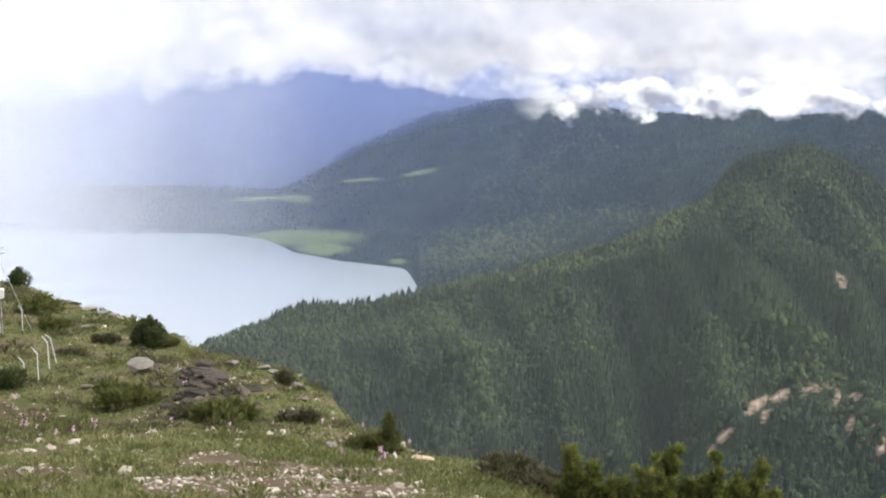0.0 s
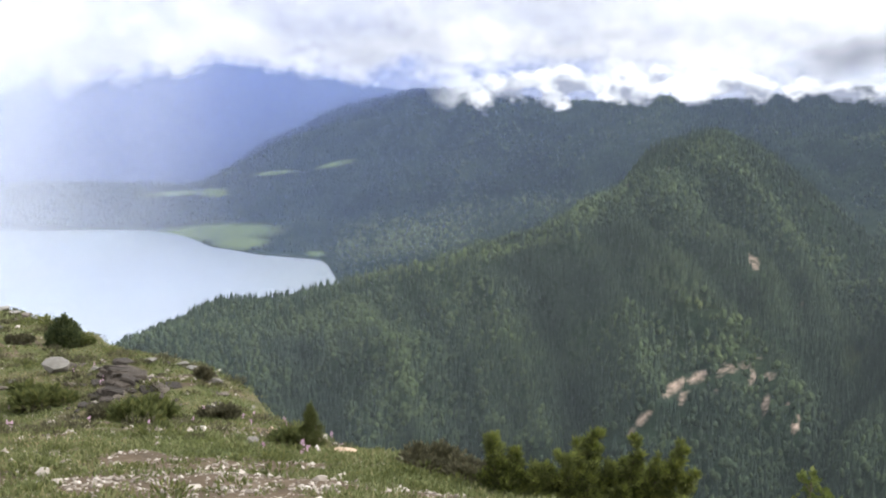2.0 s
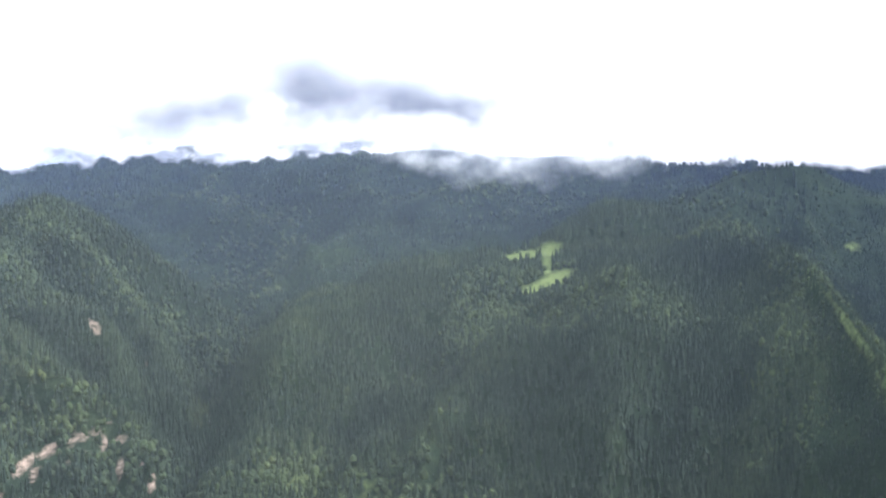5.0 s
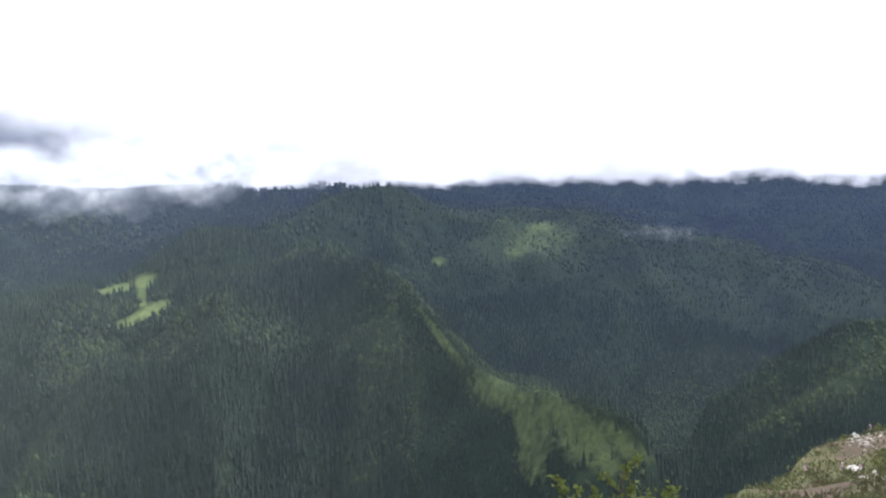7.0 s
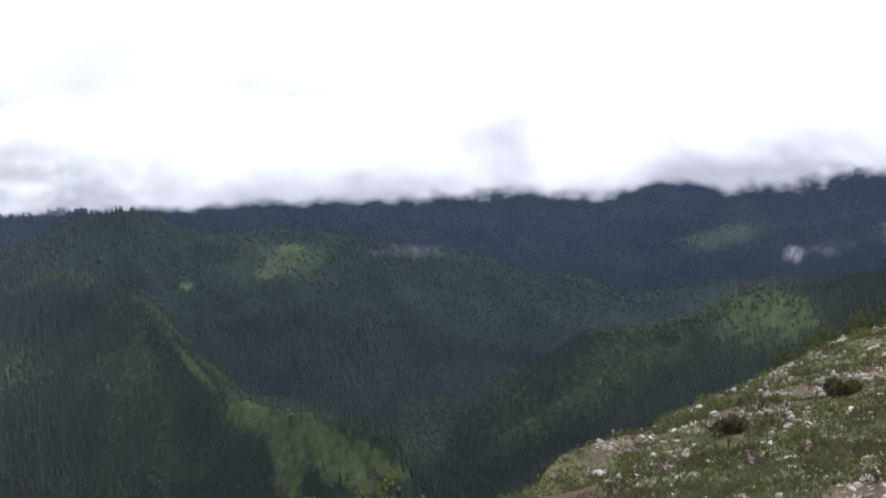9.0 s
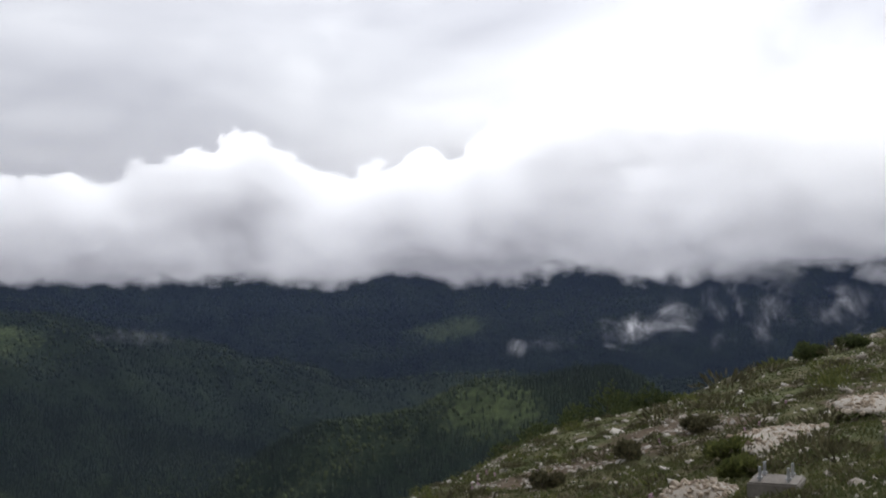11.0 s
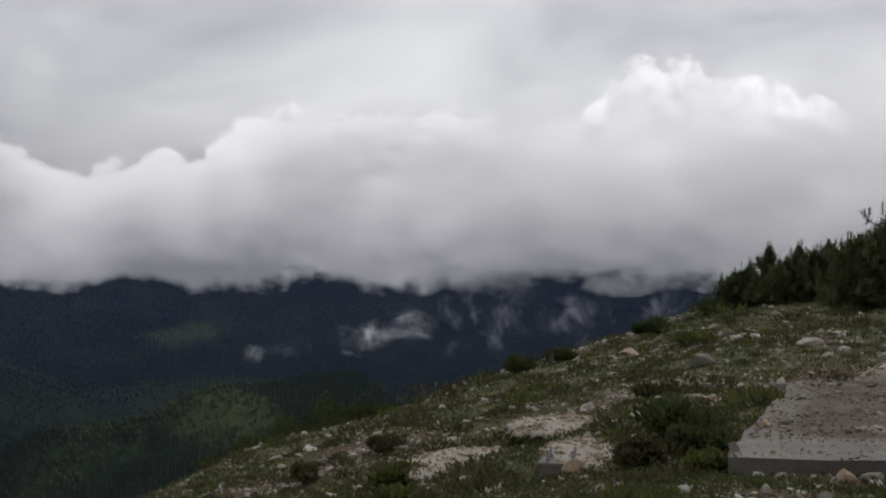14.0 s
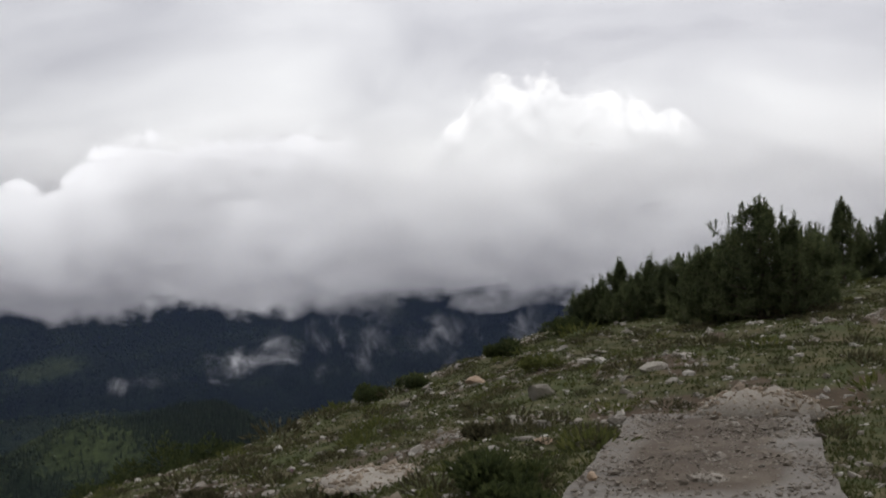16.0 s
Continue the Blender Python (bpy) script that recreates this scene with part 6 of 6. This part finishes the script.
for az, r, h, w in ((97.7, 40, 0.9, 1.1), (98.4, 40, 1.2, 1.1), (99.2, 39, 1.75, 1.1), (99.9, 38, 1.2, 1.2), (100.5, 39, 1.6, 1.1), (101.1, 38, 1.4, 1.1), (101.7, 38, 1.7, 1.1), (102.3, 37, 1.4, 1.3)):
    pine(last_at(az, r), h, w, int(az * 10), "small dense dark pine in a row on the hilltop", 0.7, full=0.75)
for az, r, h, w in ((102.9, 32, 1.9, 1.6), (103.9, 32, 2.1, 1.7), (105.1, 31, 2.9, 2.3), (106.4, 31, 2.1, 1.9), (107.3, 32, 1.7, 1.7)):
    pine(last_at(az, r), h, w, int(az * 10), "bushy young pine with upright candle shoots", 1.1, full=1.0)
for az, r, h, w in ((108.4, 42, 2.7, 1.6), (109.2, 43, 1.8, 1.5), (110.2, 43, 2.4, 1.8), (111.6, 43, 2.6, 2.0)):
    pine(last_at(az, r), h, w, int(az * 10), "tall narrow young pine behind the others", 0.8, full=0.5)


def mound(name, p, rx, ry, h, turn, n, size, mat, label, seed):
    """A heap of broken stone: an earthen core under loose pieces."""
    rng = np.random.default_rng(seed)
    ob = thing(name, Matrix.Translation(p) @ pose(0, 0, 0, 0, 0, turn), label, "rubble heap", "heaps of rubble")
    v = ICO3[0] * np.array([rx, ry, h])
    v[:, 2] = np.where(v[:, 2] < 0, v[:, 2] * 0.4, v[:, 2]) * (1 + 0.25 * fbm(v[:, 0] * 6, v[:, 1] * 6, 3, seed))
    part("core", mesh_of("core", v, ICO3[1]), GRIT, ob)
    V, F, base = [], [], 0
    shapes = [stone_shape(ICO1, rng, rng.uniform(0.35, 0.7)) for _ in range(8)]
    for _ in range(n):
        a, q = rng.uniform(0, 6.283), math.sqrt(rng.random()) * 1.12
        c = np.array([math.cos(a) * q * rx, math.sin(a) * q * ry, h * math.sqrt(max(0, 1 - min(q, 1) ** 2)) * rng.uniform(0.9, 1.1)])
        s, f = shapes[rng.integers(8)]
        k = size * rng.lognormal(0, 0.45)
        t = np.array(Euler(rng.uniform(-0.7, 0.7, 3)).to_matrix())
        V.append(s * k @ t.T + c)
        F.append(f + base)
        base += len(s)
    tagged(part("rubble", mesh_of("rubble", np.concatenate(V), np.concatenate(F), False), mat, ob), kind="stuff")
    return ob


mound("rubble_heap", spot(86.5, -12.1, 5), 0.42, 0.36, 0.15, 0, 420, 0.024, RUBBLE, "heap of pale tan broken stone", 3)
mound("rubble_heap", spot(89.9, -9.5, 8), 1.0, 0.6, 0.08, -20, 420, 0.03, RUBBLE, "low spread of pale tan broken stone", 4)
mound("rubble_heap", spot(89.2, -12.9, 5), 0.35, 0.1, 0.03, -10, 110, 0.022, RUBBLE, "thin strip of pale broken stone", 5)
mound("rubble_heap", later(91.4, -9.0), 0.75, 0.8, 0.08, -5, 420, 0.03, RUBBLE, "low spread of pale tan broken stone", 6)
mound("rubble_heap", later(91.9, -10.2), 0.75, 0.4, 0.06, 0, 330, 0.026, RUBBLE, "low spread of pale tan broken stone", 8)


def footing(p):
    ob = thing("concrete_footing", Matrix.Translation(p) @ pose(0, 0, 0.02, 0, 0, -8), "grey concrete footing block with upright anchor bolts", "concrete block", "concrete footings")
    bm = bmesh.new()
    box(bm, (0, 0, 0), (0.36, 0.36, 0.14), 0.012)
    part("block", bm, CONCRETE, ob)
    for x in (-0.1, 0.1):
        for y in (-0.1, 0.1):
            bm = bmesh.new()
            tube(bm, (x, y, 0.05), (x, y, 0.17), 0.011)
            tube(bm, (x, y, 0.085), (x, y, 0.1), 0.022, None, 6)
            part("anchor_bolt", bm, STEEL, ob)


footing(spot(89.6, -11.6, 5))
footing(later(90.6, -11.0))


def concrete_strip():
    A = Vector((SLAB_A.x, SLAB_A.y, 0))
    run, side = Vector((*SLAB_RUN, 0)), Vector((*SLAB_SIDE, 0))
    top = 0.1
    ob = thing("concrete_strip", Matrix.Translation((A.x, A.y, 0)), "worn grey concrete strip covered with loose grit and stones", "concrete slab")
    n, m = 40, 16
    rng = np.random.default_rng(12)
    u, w = np.meshgrid(np.linspace(0, 1, n + 1), np.linspace(0, 1, m + 1), indexing="ij")
    edge = np.minimum.reduce([u * 5, (1 - u) * 5, w * 1.8, (1 - w) * 1.8])
    wob = (fbm(u * 9, w * 4, 3, 8) * 0.04) * (edge < 0.3)
    x = u * run.x + w * side.x + wob
    y = u * run.y + w * side.y - wob
    az = np.degrees(np.arctan2(A.x + x, A.y + y))
    z = np.array([[ground(a, math.hypot(A.x + p, A.y + q)) for a, p, q in zip(*row)] for row in zip(az, x, y)])
    plane = np.linalg.lstsq(np.stack([np.ones(z.size), u.ravel(), w.ravel()], -1), z.ravel(), rcond=None)[0]
    flat = plane[0] + plane[1] * u + plane[2] * w + top + fbm(u * 7, w * 3, 4, 5) * 0.012
    v = np.stack([x, y, flat], -1).reshape(-1, 3)
    low = v - np.array([0, 0, 0.25])
    i, j = np.meshgrid(np.arange(n), np.arange(m), indexing="ij")
    a = (i * (m + 1) + j).ravel()
    f = np.stack([a, a + m + 1, a + m + 2, a + 1], -1)[:, ::-1]
    k = len(v)
    loop = [r * (m + 1) for r in range(n + 1)] + [n * (m + 1) + c for c in range(1, m + 1)] + [r * (m + 1) + m for r in range(n - 1, -1, -1)] + list(range(m - 1, 0, -1))
    skirt = np.array([(loop[q], loop[(q + 1) % len(loop)], loop[(q + 1) % len(loop)] + k, loop[q] + k) for q in range(len(loop))])
    me = mesh_of("slab", np.concatenate([v, low]), np.concatenate([f, skirt]), False)
    dirt = np.clip((u - 0.13) * 7, 0, 1) * np.clip((1.02 - u) * 9, 0.3, 1) * np.clip(0.85 + 0.7 * fbm(u * 5, w * 2.2, 3, 18), 0, 1) * np.clip(edge * 1.6, 0.35, 1)
    me.attributes.new("dirt", "FLOAT", "POINT").data.foreach_set("value", np.concatenate([dirt.ravel(), np.zeros(dirt.size)]).astype(np.float32))
    part("slab", me, CONCRETE, ob)
    V, F, base = [], [], 0
    shapes = [stone_shape(ICO1, rng, rng.uniform(0.3, 0.6)) for _ in range(8)]
    for _ in range(12000):
        uu, ww = rng.random(), rng.random()
        if uu < 0.16 and rng.random() < 0.75 or value_noise(np.array([uu * 14]), np.array([ww * 5]), 6)[0] < rng.uniform(-0.9, 0.3):
            continue
        s, fc = shapes[rng.integers(8)]
        size = 0.0105 * rng.lognormal(0, 0.6)
        c = np.array([uu * run.x + ww * side.x, uu * run.y + ww * side.y, plane[0] + plane[1] * uu + plane[2] * ww + top + size * 0.2])
        t = np.array(Euler(rng.uniform(-0.5, 0.5, 3)).to_matrix()) @ np.array(Matrix.Rotation(rng.uniform(0, 6.28), 3, "Z"))
        V.append(s * size @ t.T + c)
        F.append(fc + base)
        base += len(s)
    tagged(part("grit", mesh_of("grit", np.concatenate(V), np.concatenate(F), False), GRIT, ob), kind="stuff")
    return lambda uu, ww: A + run * uu + side * ww + Vector((0, 0, plane[0] + plane[1] * uu + plane[2] * ww + top))


on_strip = concrete_strip()
mound("gravel_heap", on_strip(1.0, 0.72) - Vector((0, 0, 0.03)), 0.55, 0.66, 0.25, -15, 900, 0.022, RUBBLE, "small heap of pale gravel at the end of the concrete strip", 7)
rock(on_strip(0.29, 0.06), 0.11, "tan", 0.75, 8, (0, 0), "tan brick-shaped stone on the concrete edge", "")
rock(on_strip(0.36, 0.72), 0.06, "pale", 0.75, 50, (0, 40), "small pale upright stone on the concrete", "")
mound("gravel_heap", on_strip(0.28, 0.52), 0.2, 0.12, 0.04, 20, 120, 0.018, GRIT, "little pile of grey grit on the concrete", 9)
for here, az, el, size, kind, flat in (
        (later, 96.7, -6.2, 0.42, "pale", 0.75), (later, 95.7, -6.9, 0.3, "pale", 0.3), (later, 97.1, -7.2, 0.24, "pale", 0.5), (later, 96.5, -7.6, 0.3, "pale", 0.3), (later, 97.3, -7.7, 0.24, "tan", 0.3), (later, 100.1, -7.1, 0.26, "pale", 0.5),
        (later, 98.5, -7.8, 0.14, "pale", 0.5), (later, 94.6, -8.5, 0.5, "pale", 0.3), (later, 93.8, -5.8, 0.5, "tan", 0.5), (later, 101.4, -5.1, 0.6, "pale", 0.3), (later, 102.8, -11.0, 0.15, "tan", 0.75), (later, 91.1, -11.0, 0.2, "tan", 0.75),
        (later, 88.6, -8.2, 0.3, "pale", 0.3), (later, 87.6, -8.3, 0.26, "pale", 0.3), (later, 89.5, -8.2, 0.28, "pale", 0.3), (later, 90.5, -9.5, 0.3, "pale", 0.3), (later, 82.2, -10.1, 0.2, "pale", 0.3), (later, 83.9, -10.0, 0.2, "pale", 0.5), (later, 85.7, -10.3, 0.22, "pale", 0.3),
        (later, 90.9, -6.6, 0.35, "pale", 0.5), (later, 96.0, -7.1, 0.2, "pale", 0.5), (later, 97.8, -7.0, 0.16, "pale", 0.5), (later, 99.0, -7.2, 0.16, "pale", 0.3), (later, 104.0, -11.0, 0.2, "pale", 0.5),
        (spot, 83.4, -9.9, 0.2, "pale", 0.5), (spot, 82.0, -10.6, 0.18, "pale", 0.3), (spot, 80.3, -12.6, 0.11, "pale", 0.5), (spot, 79.2, -12.0, 0.16, "pale", 0.3), (spot, 81.8, -11.6, 0.11, "pale", 0.75), (spot, 78.1, -13.0, 0.13, "pale", 0.5),
        (spot, 84.2, -13.2, 0.09, "pale", 0.5), (spot, 89.5, -12.1, 0.1, "pale", 0.5), (spot, 76.5, -12.4, 0.15, "pale", 0.5)):
    rock(here(az, el), size, kind, flat, az * 53 % 180, (0, (az * 17) % 16 - 8), group="pale rocks in the stony turf")

# ---- loose stones, grass and flowers over the hilltop ----
W_ZONE, E_ZONE = [(-22, 13)], [(62, 116)]


def strew(name, count, seed, zone, rlo, rhi, size, far, kind, label):
    q = near_spots(count, seed, zone, rlo, rhi, 0.85, kind)
    scatter_stones(name, q[:, :3], size * np.random.default_rng(seed).lognormal(0, 0.55, len(q)) * (1 + q[:, 3] / far), WEST_STONE if zone is W_ZONE else LIMESTONE, label, seed)


strew("pebbles", 4600, 11, W_ZONE, 7, 34, 0.0115, 16, 1, "pale pebbles strewn on bare soil")
strew("field_stones", 520, 12, W_ZONE, 7, 60, 0.02, 18, 0, "pale stones scattered through the turf")
strew("pebbles", 6500, 13, [(69, 116)], 7, 58, 0.012, 11, 1, "pale limestone chips strewn through the turf")
strew("field_stones", 2400, 14, [(69, 116)], 7, 58, 0.02, 13, 0, "pale stones scattered through the turf")


def cushions(name, count, seed, zone, rlo, rhi, shade, label):
    """Low cushion plants: small domes of short sprays."""
    rng = np.random.default_rng(seed)
    q = near_spots(count, seed, zone, rlo, rhi, 0.85, over=0.93)
    per = 64
    w = (0.062 * rng.lognormal(0, 0.45, count) * (1 + q[:, 3] / 18))[:, None]
    u = rng.normal(size=(count, per, 3))
    u /= np.linalg.norm(u, axis=2)[:, :, None]
    u[:, :, 2] = np.abs(u[:, :, 2])
    P = q[:, None, :3] + u * np.stack([w, w, w * 0.45], -1) * rng.uniform(0.4, 1, (count, per, 1))
    D = u + np.array([0, 0, 0.5]) + rng.normal(size=u.shape) * 0.3
    L = np.repeat(w * 0.32, per, 1).ravel()
    v, f = sprigs(P.reshape(-1, 3), D.reshape(-1, 3), L, L * 0.13, rng)
    me = mesh_of(name, v, f, False)
    me.materials.append(NEEDLES[shade])
    return tagged(new(name, me), label, "low plants", kind="stuff")


cushions("heath_cushions", 420, 15, W_ZONE, 14, 75, "heath", "low brown heath cushions in the turf")
cushions("herb_cushions", 300, 16, W_ZONE, 6, 60, "green", "low green herb cushions in the turf")
cushions("heath_cushions", 950, 17, E_ZONE, 8, 58, "heath", "low brown heath cushions among stones")
cushions("herb_cushions", 330, 18, E_ZONE, 8, 50, "green", "low dull green herb cushions among stones")


def grass_field(name, spots, seed, tall, label, mat, per=7):
    rng = np.random.default_rng(seed)
    n = len(spots) * per
    base = np.repeat(spots[:, :3], per, 0)
    far = np.repeat(1 + spots[:, 3] / 16, per)
    base = base + rng.normal(size=(n, 3)) * np.array([0.03, 0.03, 0]) * far[:, None]
    h = tall * rng.uniform(0.5, 1.3, n) * np.sqrt(far)
    lean = rng.normal(size=(n, 2)) * 0.4 * h[:, None]
    w = 0.006 * far * rng.uniform(0.7, 1.4, n)
    a = rng.uniform(0, 3.14, n)
    off = np.stack([np.cos(a) * w, np.sin(a) * w, np.zeros(n)], -1)
    tip = base + np.stack([lean[:, 0], lean[:, 1], h], -1)
    V = np.stack([base - off, base + off, tip], 1).reshape(-1, 3)
    me = mesh_of(name, V, np.arange(3 * n).reshape(-1, 3), False)
    me.materials.append(mat)
    return tagged(new(name, me), label, "grass", kind="stuff")


grass_field("grass", near_spots(24000, 51, W_ZONE, 5, 80, 0.8, -1), 7, 0.03, "short green and straw grass on the slope", GRASS)
grass_field("grass", near_spots(24000, 61, E_ZONE, 5, 62, 0.8, -1), 8, 0.028, "short olive grass among the stones", DRY_GRASS)


def flowers(spots, seed):
    rng = np.random.default_rng(seed)
    P, D = [], []
    for x, y, z, r in spots:
        h = rng.uniform(0.1, 0.2)
        k = 9
        t = rng.random((k, 1))
        P.append(np.array([x, y, z + h * 0.6]) + t * np.array([0, 0, h * 0.5]))
        D.append(rng.normal(size=(k, 3)) * np.array([1, 1, 0.4]) + np.array([0, 0, 0.5]))
    P, D = np.concatenate(P), np.concatenate(D)
    v, f = sprigs(P, D, np.full(len(P), 0.03), np.full(len(P), 0.011), rng)
    me = mesh_of("flowers", v, f, False)
    me.materials.append(PINK)
    return tagged(new("flowers", me), "pink flower spikes among the grass", "flowers", kind="stuff")


flowers(near_spots(60, 71, [(-20, 3)], 9, 26, 0.7, 0, 0.1), 5)
flowers(near_spots(28, 81, [(66, 90)], 7, 22, 0.8, 0, 0.15), 6)
